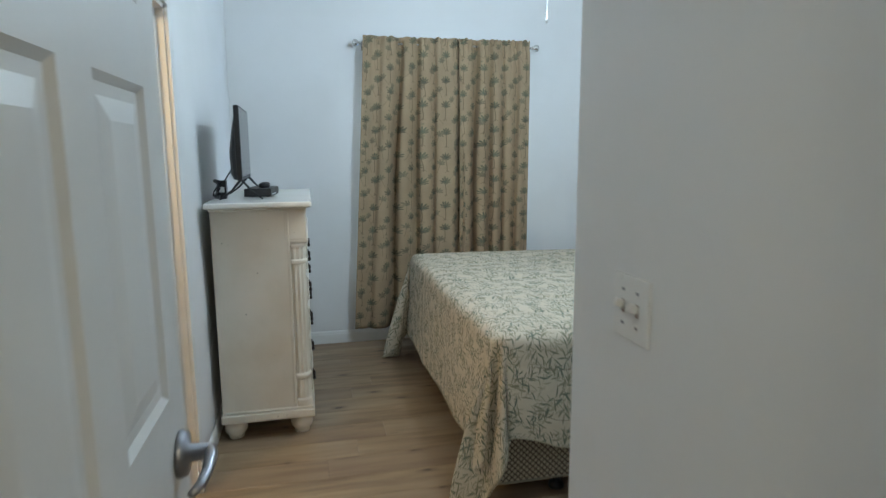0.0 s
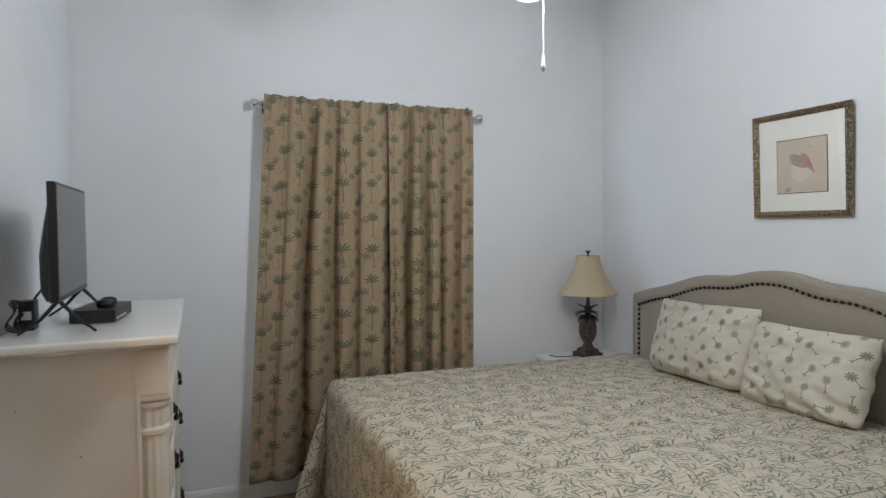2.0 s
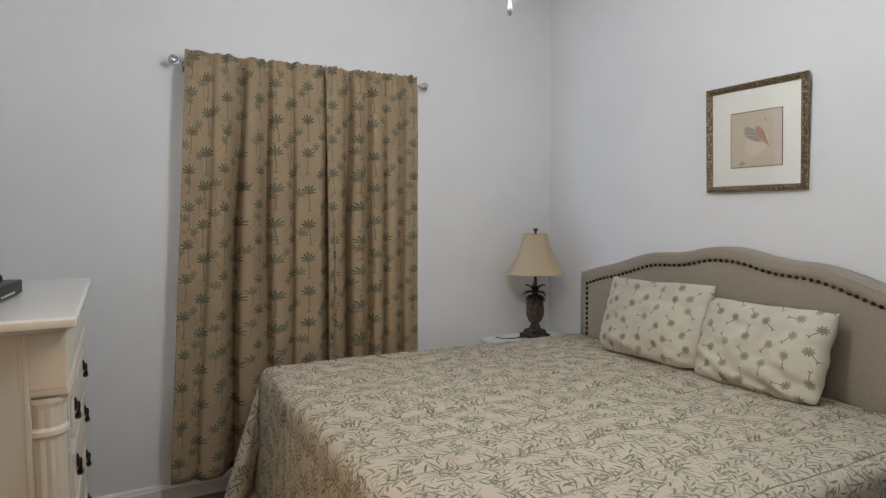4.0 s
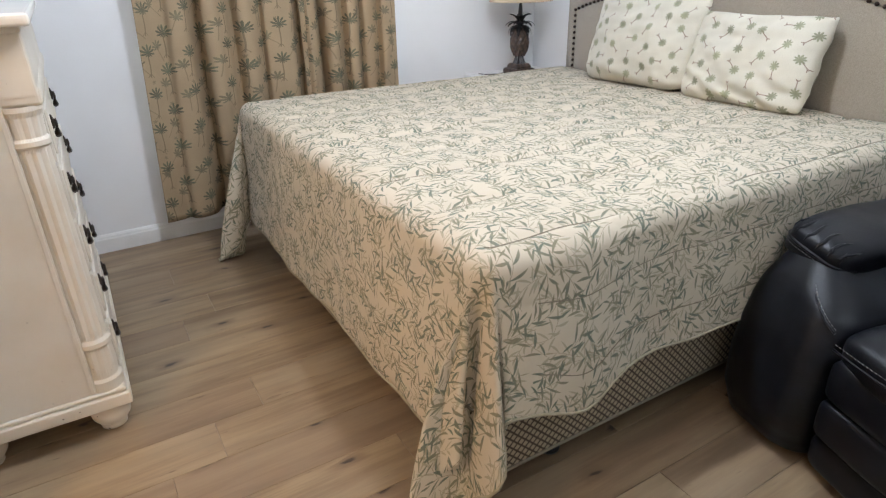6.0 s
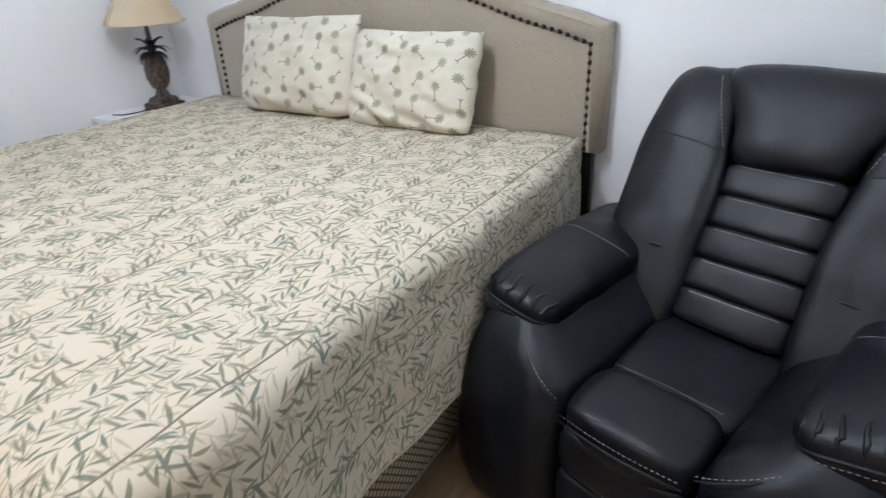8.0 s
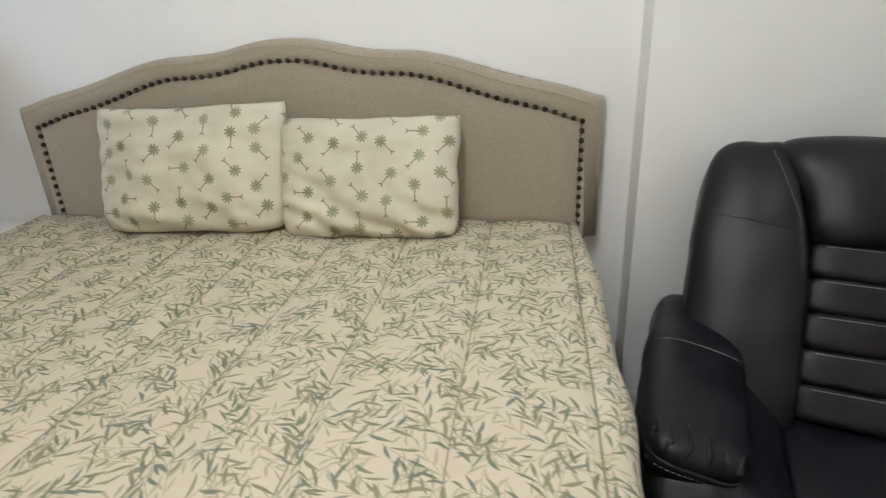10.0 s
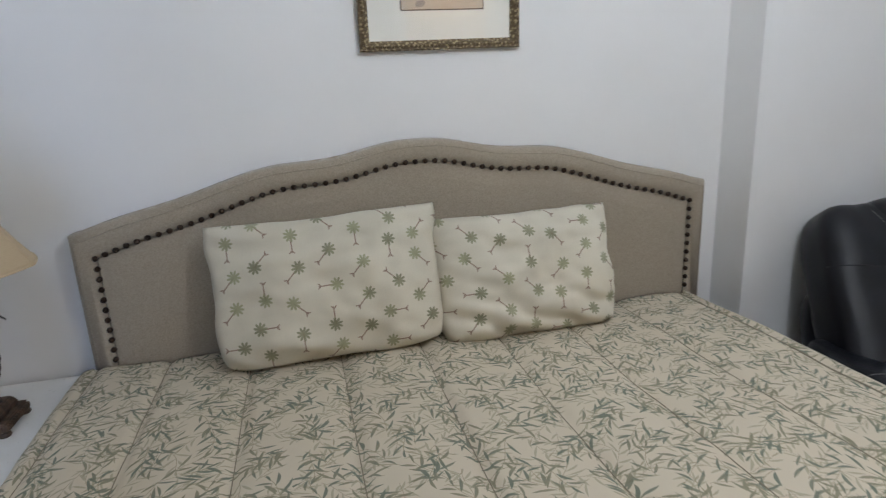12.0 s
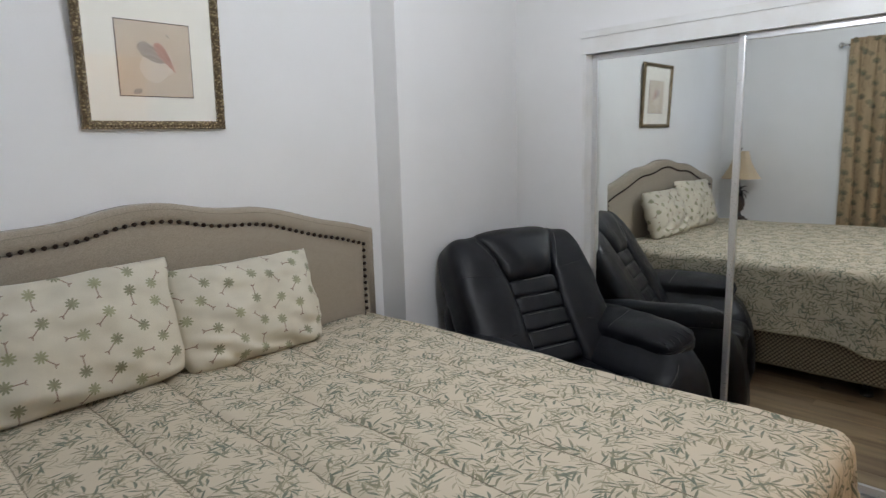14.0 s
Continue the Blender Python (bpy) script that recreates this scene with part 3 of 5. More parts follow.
def entry_leaf(x0, x1, ya, yb, height, material, parent):
    """A six-panel door leaf that stands along y."""
    stile, mid = 0.105, 0.11
    wide = (yb - ya - 2 * stile - mid) / 2
    cols = ((ya + stile, ya + stile + wide), (yb - stile - wide, yb - stile))
    rows = ((0.22, 0.86), (1.045, 1.575), (1.70, 1.91))
    ys = sorted({ya, yb, *[v for c in cols for v in c]})
    zs = sorted({0.012, height, *[v for r in rows for v in r]})
    bm = bmesh.new()
    for x, side in ((x0, -1), (x1, 1)):
        for y0, y1 in zip(ys, ys[1:]):
            for z0, z1 in zip(zs, zs[1:]):
                if (y0, y1) in cols and (z0, z1) in rows:
                    panel_face(bm, x, side, y0, y1, z0, z1)
                else:
                    bm.faces.new([bm.verts.new((x, y, z)) for y, z in ((y0, z0), (y1, z0), (y1, z1), (y0, z1))])
    for y in (ya, yb):
        bm.faces.new([bm.verts.new(c) for c in ((x0, y, 0.012), (x1, y, 0.012), (x1, y, height), (x0, y, height))])
    for z in (0.012, height):
        bm.faces.new([bm.verts.new(c) for c in ((x0, ya, z), (x1, ya, z), (x1, yb, z), (x0, yb, z))])
    bmesh.ops.remove_doubles(bm, verts=bm.verts, dist=0.0005)
    move(bm, Matrix.Translation((x1, yb, 0)) @ pose(0, 0, 0, 0, 0, -0.8) @ Matrix.Translation((-x1, -yb, 0)))
    return part("door_leaf", bm, material, parent)


# the door of the room, open along the passage
door = tagged(thing("door_2", (0, 0, 0), "white six-panel bedroom door standing wide open", "door"), kind="structure")
leaf_2 = entry_leaf(-0.243, -0.208, 0.485, 1.272, 2.03, M_DOOR, door)
part("jamb", boxes([((-0.25, 0.36, 0), (-0.232, ENTRY, 2.05)), ((0.535, 0.36, 0), (0.555, ENTRY, 2.05)), ((-0.232, 0.36, 2.032), (0.535, ENTRY, 2.05))], 0.002), M_TRIM, door)
part("casing", boxes([((0.540, ENTRY, 0), (0.578, ENTRY + 0.016, 2.11)), ((-0.32, ENTRY, 2.05), (0.540, ENTRY + 0.016, 2.11)), ((-0.32, ENTRY, 0), (-0.262, ENTRY + 0.016, 2.05))], 0.004), M_TRIM, door)
handle = part("door_handle", move(turned([(0.0, 0.0), (0.042, 0.0), (0.043, 0.006), (0.039, 0.016), (0.018, 0.019), (0.014, 0.056), (0.0, 0.058)], 32), pose(-0.209, 1.205, 0.925, 0, 90, 0)), M_HANDLE, door, "satin nickel lever handle", True)
lever = tube([(-0.162, 1.212, 0.925), (-0.154, 1.204, 0.926), (-0.150, 1.180, 0.926), (-0.150, 1.140, 0.921), (-0.156, 1.105, 0.915), (-0.168, 1.078, 0.912)], [0.011, 0.013, 0.012, 0.010, 0.009, 0.007], 14)
part("lever", lever, M_HANDLE, handle, smooth=True)
part("latch_plate", box((-0.236, 1.272, 0.895), (-0.215, 1.2735, 0.955)), M_CHROME, door)
for z in (0.25, 1.05, 1.82):
    part("hinge", turned([(0.007, -0.045), (0.007, 0.045)], 12, (-0.222, 0.492, z)), M_CHROME, door, smooth=True)

# double light switch
sw = thing("light_switch", (HALL_X, 1.005, 1.20), "white double toggle light switch plate screwed to the wall", "light switch")
part("plate", box((-0.0062, -0.058, -0.057), (0.0, 0.058, 0.057), 0.0025), M_PLASTIC, sw)
for y in (-0.023, 0.023):
    slot = part("toggle_slot", box((-0.0066, y - 0.0048, -0.0115), (-0.0055, y + 0.0048, 0.0115)), M_SLOT, sw)
    part("toggle", move(box((-0.017, -0.0038, -0.007), (0.0, 0.0038, 0.007), 0.001), pose(-0.006, y, 0.002, 0, 22, 0)), M_PLASTIC, slot)
    for z in (-0.030, 0.030):
        part("screw", move(turned([(0.0034, 0.0), (0.0030, 0.0014)], 10), pose(-0.006, y, z, 0, -90, 0)), M_SCREW, sw)

# closet with sliding mirror doors
clo = tagged(thing("closet_track", (0, 0, 0), "white aluminium header and floor track of the closet doors", "closet track"), kind="structure")
part("header", boxes([((0.70, SOUTH - 0.11, 1.945), (2.205, SOUTH - 0.02, 2.03)), ((0.68, SOUTH - 0.02, 1.938), (2.225, SOUTH + 0.010, 2.050)), ((0.68, SOUTH + 0.010, 2.015), (2.225, SOUTH + 0.016, 2.050))], 0.002), M_TRIM, clo)
part("floor_track", boxes([((0.71, SOUTH - 0.11, 0), (2.20, SOUTH - 0.005, 0.008)), ((0.71, SOUTH - 0.012, 0.008), (2.20, SOUTH - 0.006, 0.018)), ((0.71, SOUTH - 0.060, 0.008), (2.20, SOUTH - 0.054, 0.018))]), M_STEEL, clo)
part("side_jamb", boxes([((2.197, SOUTH - 0.11, 0), (2.215, SOUTH + 0.004, 1.94)), ((0.695, SOUTH - 0.11, 0), (0.713, SOUTH + 0.004, 1.94))], 0.002), M_TRIM, clo)


def mirror_door(x0, x1, y):
    d = thing("mirror_door", ((x0 + x1) / 2, y, 0.02), "sliding closet door of full mirror glass in a silver frame", "closet door", "closet mirror doors")
    h, w = 1.92, (x1 - x0) / 2
    part("mirror", box((-w + 0.012, -0.006, 0.02), (w - 0.012, 0.0, h - 0.02)), M_MIRROR, d)
    for s in (-1, 1):
        part("stile", box((s * w - (0.028 if s > 0 else 0), -0.012, 0), (s * w + (0.028 if s < 0 else 0), 0.012, h), 0.004), M_STEEL, d)
    for z0, z1 in ((0.0, 0.035), (h - 0.03, h)):
        part("rail", box((-w + 0.028, -0.010, z0), (w - 0.028, 0.010, z1), 0.003), M_STEEL, d)


mirror_door(1.425, 2.197, SOUTH - 0.072)
mirror_door(0.713, 1.462, SOUTH - 0.036)

# ceiling fan with its light, chain and pull
fan = thing("ceiling_fan", (*FAN, 0), "white ceiling fan with lit glass bowl and pull chain", "ceiling fan")
part("canopy", turned([(0.07, TOP - 0.05), (0.075, TOP - 0.02), (0.075, TOP)], 24), M_TRIM, fan, smooth=True)
part("downrod", turned([(0.012, 2.57), (0.012, TOP - 0.05)], 12), M_TRIM, fan, smooth=True)
part("motor", turned([(0.03, 2.42), (0.085, 2.43), (0.115, 2.46), (0.115, 2.52), (0.08, 2.565), (0.02, 2.575)], 28), M_TRIM, fan, smooth=True)
bowl = part("glass_bowl", turned([(0.035, 2.428), (0.085, 2.424), (0.108, 2.400), (0.112, 2.372), (0.100, 2.330), (0.070, 2.294), (0.036, 2.276), (0.004, 2.271)], 28, caps=False), M_LIT, fan, "lit frosted glass bowl", True)
bowl.visible_shadow = False
for k in range(5):
    turn = pose(0, 0, 2.458, 0, 0, 22 + 72 * k) @ pose(0, 0, 0, 0, 10, 0)
    blade = part("blade", move(box((-0.062, 0.20, -0.004), (0.062, 0.575, 0.004), 0.003), turn), M_TRIM, fan)
    part("blade_iron", move(box((-0.018, 0.09, -0.012), (0.018, 0.24, -0.004), 0.002), turn), M_CHROME, blade)
CHAIN = (0.012, -0.062)
part("pull_chain", tube([(*CHAIN, 2.43), (*CHAIN, 2.075)], 0.0018, 6), M_PLASTIC, fan)
part("pull_knob", turned([(0.0020, 2.084), (0.0040, 2.074), (0.0072, 2.052), (0.0076, 2.044), (0.004, 2.034)], 12, (*CHAIN, 0)), M_PLASTIC, fan, smooth=True)

# ---- bed ----
BED_X0, BED_X1, BED_Y0, BED_Y1, BED_Z = 0.735, 2.715, 2.275, 4.345, 0.725
EDGE = 0.055
FOOT_DROP, SIDE_DROP = 0.605, 0.45
SEAMS = (2.345, 2.60, 2.86, 3.10, 3.34, 3.58, 3.84, 4.08, 4.28)


def over_edge(d, flare):
    """How far out and how far down a point of cloth lies that hangs d past the mattress edge's start."""
    arc = EDGE * math.pi / 2
    if d < arc:
        a = d / EDGE
        return EDGE * math.sin(a), EDGE * (1 - math.cos(a))
    return EDGE + flare * (d - arc), EDGE + (d - arc) * math.sqrt(max(0.0, 1 - flare * flare))


def spread_point(a, b):
    """A point of the bedspread: a metres from the foot edge, b from the near side's edge, negative where it hangs."""
    x0, y0, y1 = BED_X0 + EDGE, BED_Y0 + EDGE, BED_Y1 - EDGE
    width = y1 - y0
    far = b > width
    db = -b if b < 0 else (b - width if far else 0.0)
    da = -a if a < 0 else 0.0
    lump = 0.013 * noise.noise(Vector((a * 2.2, b * 2.2, 0.3))) + 0.005 * noise.noise(Vector((a * 7, b * 7, 4.0)))
    side = -1 if not far else 1
    edge_y = y0 if not far else y1
    tuck = 0.032 * min(1.0, max(0.0, (a - 1.45) / 0.4)) ** 2 if not far else 0.0
    if da == 0 and db == 0:
        y = y0 + b
        groove = sum(math.exp(-((y - s) / 0.012) ** 2) for s in SEAMS)
        puff = 0.004 * abs(math.sin(math.pi * (y - 2.345) / 0.247))
        rise = 0.026 * (1 - a / 1.9)
        return Vector((x0 + a, y, BED_Z + lump + puff - 0.011 * groove + rise))
    r = math.hypot(da, db)
    phi = math.atan2(da, db)
    mid = math.sin(2 * phi)
    full = 1.0 - math.exp(-((r / 0.30) ** 2))
    pleat = math.cos(9.4 * (phi - 0.44))
    fold = 0.080 * (pleat if pleat > 0 else 0.5 * pleat) * mid * full + math.sin(phi * 23.0) * 0.008 * mid * full
    flare = 0.05 + (0.13 + 0.13 * math.sin(phi) ** 2) * mid * full
    out, down = over_edge(r, flare)
    drop = 1.0 + 0.28 * mid * full
    wave_a = 0.007 * math.sin((y0 + b) * 9.0 + 1.0) + 0.003 * math.sin((y0 + b) * 23.0)
    lobe = math.exp(-((a - 0.24) / 0.11) ** 2)
    wave_b = 0.012 * math.sin(a * 8.0 + 0.7) + 0.005 * math.sin(a * 21.0) + 0.026 * lobe
    hang = min(1.0, r / 0.35)
    out += fold + lump + hang * (wave_a * math.sin(phi) ** 4 + wave_b * math.cos(phi) ** 4)
    sag = 0.026 * (1 - (a if a > 0 else 0.0) / 1.9)
    quilt = 0.005 * math.exp(-((r - 0.16) / 0.008) ** 2) + 0.004 * math.exp(-((r - 0.34) / 0.008) ** 2)
    out -= quilt
    x = x0 + (a if a > 0 else 0.0) - out * math.sin(phi)
    y = edge_y + (b if db == 0 else 0.0) + side * out * math.cos(phi) + tuck * min(1.0, db / 0.08)
    if db == 0:
        y = y0 + b
    spread_out = mid * full
    x += 0.045 * spread_out * math.cos(phi) ** 2 if not far else -0.055 * spread_out
    y -= side * 0.22 * spread_out * math.sin(phi) ** 2
    return Vector((x, y, max(0.012, BED_Z - down * drop + lump * 0.3 + sag - 0.055 * lobe * hang * math.cos(phi) ** 4)))


LONG, WIDE = BED_X1 - BED_X0 - EDGE, BED_Y1 - BED_Y0 - 2 * EDGE


def spread_ab(u, v):
    a = -FOOT_DROP + u * (FOOT_DROP + LONG)
    b = -SIDE_DROP + v * (WIDE + 2 * SIDE_DROP)
    return a, b


spread = solid("bedspread", grid(130, 250, lambda u, v: spread_point(*spread_ab(u, v)), lambda u, v: spread_ab(u, v)), M_QUILT,
               "cream quilted bedspread printed with green bamboo leaves", "bedspread", smooth=True)
thick = spread.modifiers.new("thickness", "SOLIDIFY")
thick.thickness, thick.offset = 0.010, -1.0

hem_line = [spread_point(*spread_ab(1 - k / 60, 0.0)) for k in range(61)] + [spread_point(*spread_ab(0.0, k / 160)) for k in range(1, 161)] + [spread_point(*spread_ab(k / 60, 1.0)) for k in range(1, 61)]
part("hem", tube(hem_line, 0.0045, 6), M_HEM, spread, "cream bound hem", True)
for y in SEAMS:
    b = y - BED_Y0 - EDGE
    if 0 < b < WIDE:
        line = onto(spread, [spread_point(a * LONG / 120, b) for a in range(121)], (0, 0, -1), 0.0004)
        part("stitched_seam", tube(line, 0.0023 if y < 2.4 else 0.0013, 5), M_SEAM, spread)
for d in (0.16, 0.34):
    line = onto(spread, [spread_point(a * LONG / 120, -d) for a in range(6, 121)], (0, 1, 0), 0.0004)
    part("stitched_seam", tube(line, 0.0015, 5), M_SEAM, spread)
mattress = solid("mattress", box((BED_X0 + 0.04, BED_Y0 + 0.05, 0.335), (BED_X1, BED_Y1 - 0.05, BED_Z - 0.040), 0.05, 3), M_MAT, "pale mattress under the bedspread", "mattress", smooth=True)


def box_spring():
    lo, hi = (BED_X0 + 0.02, BED_Y0 + 0.045, 0.085), (BED_X1, BED_Y1 - 0.045, 0.335)
    bm = box(lo, hi, 0.025, 3)
    layer = bm.loops.layers.uv.new("UVMap")
    bm.normal_update()
    for f in bm.faces:
        for loop in f.loops:
            c = loop.vert.co
            loop[layer].uv = (c.y, c.z) if abs(f.normal.x) > 0.6 else (c.x, c.z) if abs(f.normal.y) > 0.6 else (c.x, c.y)
    return bm


spring = solid("box_spring", box_spring(), M_LATTICE, "box spring in brown lattice-woven ticking", "box spring")
lo, hi = (BED_X0 + 0.02, BED_Y0 + 0.045), (BED_X1, BED_Y1 - 0.045)
for z in (0.098, 0.322):
    part("piping", tube([(hi[0], lo[1] - 0.002, z), (lo[0] + 0.03, lo[1] - 0.002, z), (lo[0] + 0.006, lo[1] + 0.006, z), (lo[0] - 0.002, lo[1] + 0.03, z), (lo[0] - 0.002, hi[1] - 0.03, z), (lo[0] + 0.006, hi[1] - 0.006, z), (lo[0] + 0.03, hi[1] + 0.002, z), (hi[0], hi[1] + 0.002, z)], 0.0045, 6), M_SEAM, spring, "dark piped edge", True)
rail = thing("bed_frame", (0, 0, 0), "low black metal bed frame on glides", "bed frame")
for y in (BED_Y0 + 0.20, BED_Y1 - 0.20):
    part("side_rail", box((BED_X0 + 0.10, y - 0.02, 0.055), (BED_X1, y + 0.02, 0.084)), M_BLACKMETAL, rail)
for x in (BED_X0 + 0.33, BED_X1 - 0.30):
    part("cross_rail", box((x - 0.02, BED_Y0 + 0.10, 0.050), (x + 0.02, BED_Y1 - 0.10, 0.080)), M_BLACKMETAL, rail)
    for y in (BED_Y0 + 0.13, (BED_Y0 + BED_Y1) / 2, BED_Y1 - 0.13):
        part("glide", turned([(0.034, 0.0), (0.036, 0.008), (0.030, 0.022), (0.014, 0.028), (0.012, 0.052)], 16, (x, y, 0)), M_BLACK, rail, smooth=True)

# headboard: outline from side to side, mirrored about its middle
HB_MID, HB_HALF, HB_LOW = 3.275, 1.028, 0.66


def crest(t):
    """Height of the headboard at t from 0 (middle) to 1 (side)."""
    keys = ((0.0, 1.325), (0.10, 1.320), (0.20, 1.292), (0.30, 1.277), (0.40, 1.276), (0.47, 1.268), (0.58, 1.236), (0.70, 1.196), (0.80, 1.172), (0.90, 1.150), (1.0, 1.112))
    for (a, za), (b, zb) in zip(keys, keys[1:]):
        if t <= b:
            k = (t - a) / (b - a)
            return za + (zb - za) * k
    return keys[-1][1]


def crest_soft(t):
    return sum(crest(min(1.0, abs(t + d))) for d in (-0.05, -0.025, 0.0, 0.025, 0.05)) / 5


hb = thing("headboard", (0, HB_MID, 0), "tan linen upholstered headboard with an arched top and dark nailheads", "headboard")
X_BACK, X_FACE = EAST - 0.012, 2.742
BORDER = 0.067


def hb_ring(inset, x, steps=72):
    """The headboard's outline drawn inwards by inset, at depth x: from the lower near corner over the top to the far one."""
    half = HB_HALF - inset
    pts = [Vector((x, -half, HB_LOW))]
    for k in range(steps + 1):
        s = -1 + 2 * k / steps
        pts.append(Vector((x, s * half, crest_soft(s) - inset)))
    pts.append(Vector((x, half, HB_LOW)))
    return pts


def strips(rings, cap_first=False, cap_last=False):
    bm = bmesh.new()
    vs = [[bm.verts.new(p) for p in ring] for ring in rings]
    for a, b in zip(vs, vs[1:]):
        for k in range(len(a) - 1):
            bm.faces.new((a[k], a[k + 1], b[k + 1], b[k]))
        bm.faces.new((a[-1], a[0], b[0], b[-1]))
    if cap_first:
        bm.faces.new(vs[0])
    if cap_last:
        bm.faces.new(vs[-1])
    bmesh.ops.triangulate(bm, faces=[f for f in bm.faces if len(f.verts) > 4])
    return bm


part("border", strips([hb_ring(0.0, X_BACK), hb_ring(0.0, X_FACE + 0.016), hb_ring(0.006, X_FACE + 0.002), hb_ring(0.020, X_FACE - 0.008), hb_ring(0.040, X_FACE - 0.010),
                       hb_ring(0.058, X_FACE - 0.006), hb_ring(BORDER, X_FACE + 0.004)], True), M_LINEN, hb, smooth=True)
part("panel", strips([hb_ring(BORDER - 0.004, X_FACE + 0.020), hb_ring(BORDER + 0.004, X_FACE + 0.002), hb_ring(0.12, X_FACE - 0.002)], False, True), M_LINEN, hb)
part("piping", tube([p for p in hb_ring(0.018, X_FACE - 0.0075)], 0.0022, 6), M_LINEN, hb, smooth=True)
nail_mesh = mesh_of("nail", turned([(0.0090, -0.002), (0.0090, 0.0015), (0.0080, 0.0052), (0.0056, 0.0080), (0.0028, 0.0092), (0.0004, 0.0095)], 14, caps=False), M_NAIL, True)
line = hb_ring(BORDER - 0.002, X_FACE - 0.0015, 200)
walked, due = 0.0, 0.012
for p, q in zip(line, line[1:]):
    seg = (q - p).length
    while due <= walked + seg:
        at = p.lerp(q, (due - walked) / seg)
        nail = new("nail", nail_mesh)
        nail.parent, nail.matrix_basis = hb, pose(at.x, at.y, at.z, 0, -90, 0)
        due += 0.0315
    walked += seg
for y in (-HB_HALF + 0.075, HB_HALF - 0.075):
    part("leg", box((EAST - 0.058, y - 0.035, 0.0), (EAST - 0.020, y + 0.035, HB_LOW + 0.1), 0.003), M_BLACKMETAL, hb, "black wooden headboard leg")


# pillows: two sheets that meet in a seam, stuffed, with drawn corners
def pillow(w, h, t, seed, steps=46):
    bm = bmesh.new()
    layer = bm.loops.layers.uv.new("UVMap")
    sheets = []
    for side in (1, -1):
        pts = []
        for i in range(steps + 1):
            row = []
            for j in range(steps + 1):
                u, v = -1 + 2 * i / steps, -1 + 2 * j / steps
                draw = 1 - (0.055 * (1 - v * v) + 0.022 * noise.noise(Vector((v * 2.6, math.copysign(1.0, u), seed)))) * abs(u) ** 3
                draw_v = 1 - (0.060 * (1 - u * u) + 0.030 * noise.noise(Vector((u * 2.8, math.copysign(1.0, v), seed + 4)))) * abs(v) ** 3
                edge = (1 - abs(u) ** 2.8) * (1 - abs(v) ** (2.8 if v > 0 else 2.9))
                fat = t / 2 * max(0.0, edge) ** 0.52 * (1.0 - 0.08 * v)
                wr = 0.026 * noise.noise(Vector((u * 2.2 + seed, v * 2.2, side * 3.0))) + 0.008 * noise.noise(Vector((u * 6 + seed, v * 6, side)))
                ridge = 0.022 * math.sin(9 * (u * math.cos(seed) + v * math.sin(seed)) + 3 * noise.noise(Vector((u * 2, v * 2, seed)))) * max(0, noise.noise(Vector((u * 1.4 + 5, v * 1.4, seed))))
                low = max(0.0, -v - 0.15)
                ridge += 0.030 * low * math.sin(15 * (0.55 * u + 0.85 * v) + 2.5 * noise.noise(Vector((u * 2.5, v * 2.5, seed + 8)))) * (1 if seed > 3 else 0.45)
                z = side * (fat + (wr + ridge) * edge ** 0.3 if edge > 0 else 0.0)
                soft = 1 - (0.115 if v < 0 else 0.030) * abs(u * v) ** 4
                row.append(Vector((u * w / 2 * draw * soft, v * h / 2 * draw_v * soft, z)))
            pts.append(row)
        sheets.append(pts)
    for side, pts in zip((1, -1), sheets):
        vs = [[bm.verts.new(p) for p in row] for row in pts]
        for i in range(steps):
            for j in range(steps):
                q = (vs[i][j], vs[i + 1][j], vs[i + 1][j + 1], vs[i][j + 1])
                f = bm.faces.new(q if side > 0 else tuple(reversed(q)))
                for loop in f.loops:
                    loop[layer].uv = (loop.vert.co.x + seed, loop.vert.co.y + side * 0.3)
    bmesh.ops.remove_doubles(bm, verts=bm.verts, dist=0.0004)
    return bm


PILLOW_LABEL = "plump cream pillow printed with little green palms"
# each stands on its long edge and leans back on the headboard
a = solid("pillow", pillow(0.69, 0.438, 0.17, 1.3), M_PILLOW, PILLOW_LABEL + ", upright", "pillow", smooth=True)
a.matrix_basis = Matrix.Translation((2.604, 3.590, 0.930)) @ pose(0, 0, 0, 0, 0, -90) @ pose(0, 0, 0, 74, 0, 0) @ pose(0, 0, 0, 0, 0, 1.5)
a["group"] = "pillows on the bed"
b = solid("pillow", pillow(0.61, 0.405, 0.19, 4.1), M_PILLOW, PILLOW_LABEL + ", crumpled", "pillow", smooth=True)
b.matrix_basis = Matrix.Translation((2.600, 2.985, 0.903)) @ pose(0, 0, 0, 0, 0, -90) @ pose(0, 0, 0, 72, 0, 0) @ pose(0, 0, 0, 0, 0, 0.5)
b["group"] = "pillows on the bed"

# ---- chest of drawers ----
CH_X0, CH_X1, CH_Y0, CH_Y1, CH_Z = -0.425, 0.015, 3.180, 4.115, 1.235
chest = thing("chest_of_drawers", (0, 0, 0), "worn cream painted tall chest of drawers on bun feet", "chest of drawers")
part("body", box((CH_X0, CH_Y0, 0.155), (CH_X1 - 0.068, CH_Y1, 1.200), 0.004), M_CREAM, chest)
part("drawer_case", box((CH_X1 - 0.070, CH_Y0 + 0.072, 0.155), (CH_X1 - 0.02, CH_Y1 - 0.072, 1.020), 0.003), M_CREAM, chest)
part("side_stile", boxes([((CH_X1 - 0.082, CH_Y0 - 0.003, 0.16), (CH_X1 - 0.071, CH_Y0 + 0.002, 1.195))], 0.002), M_CREAM, chest)
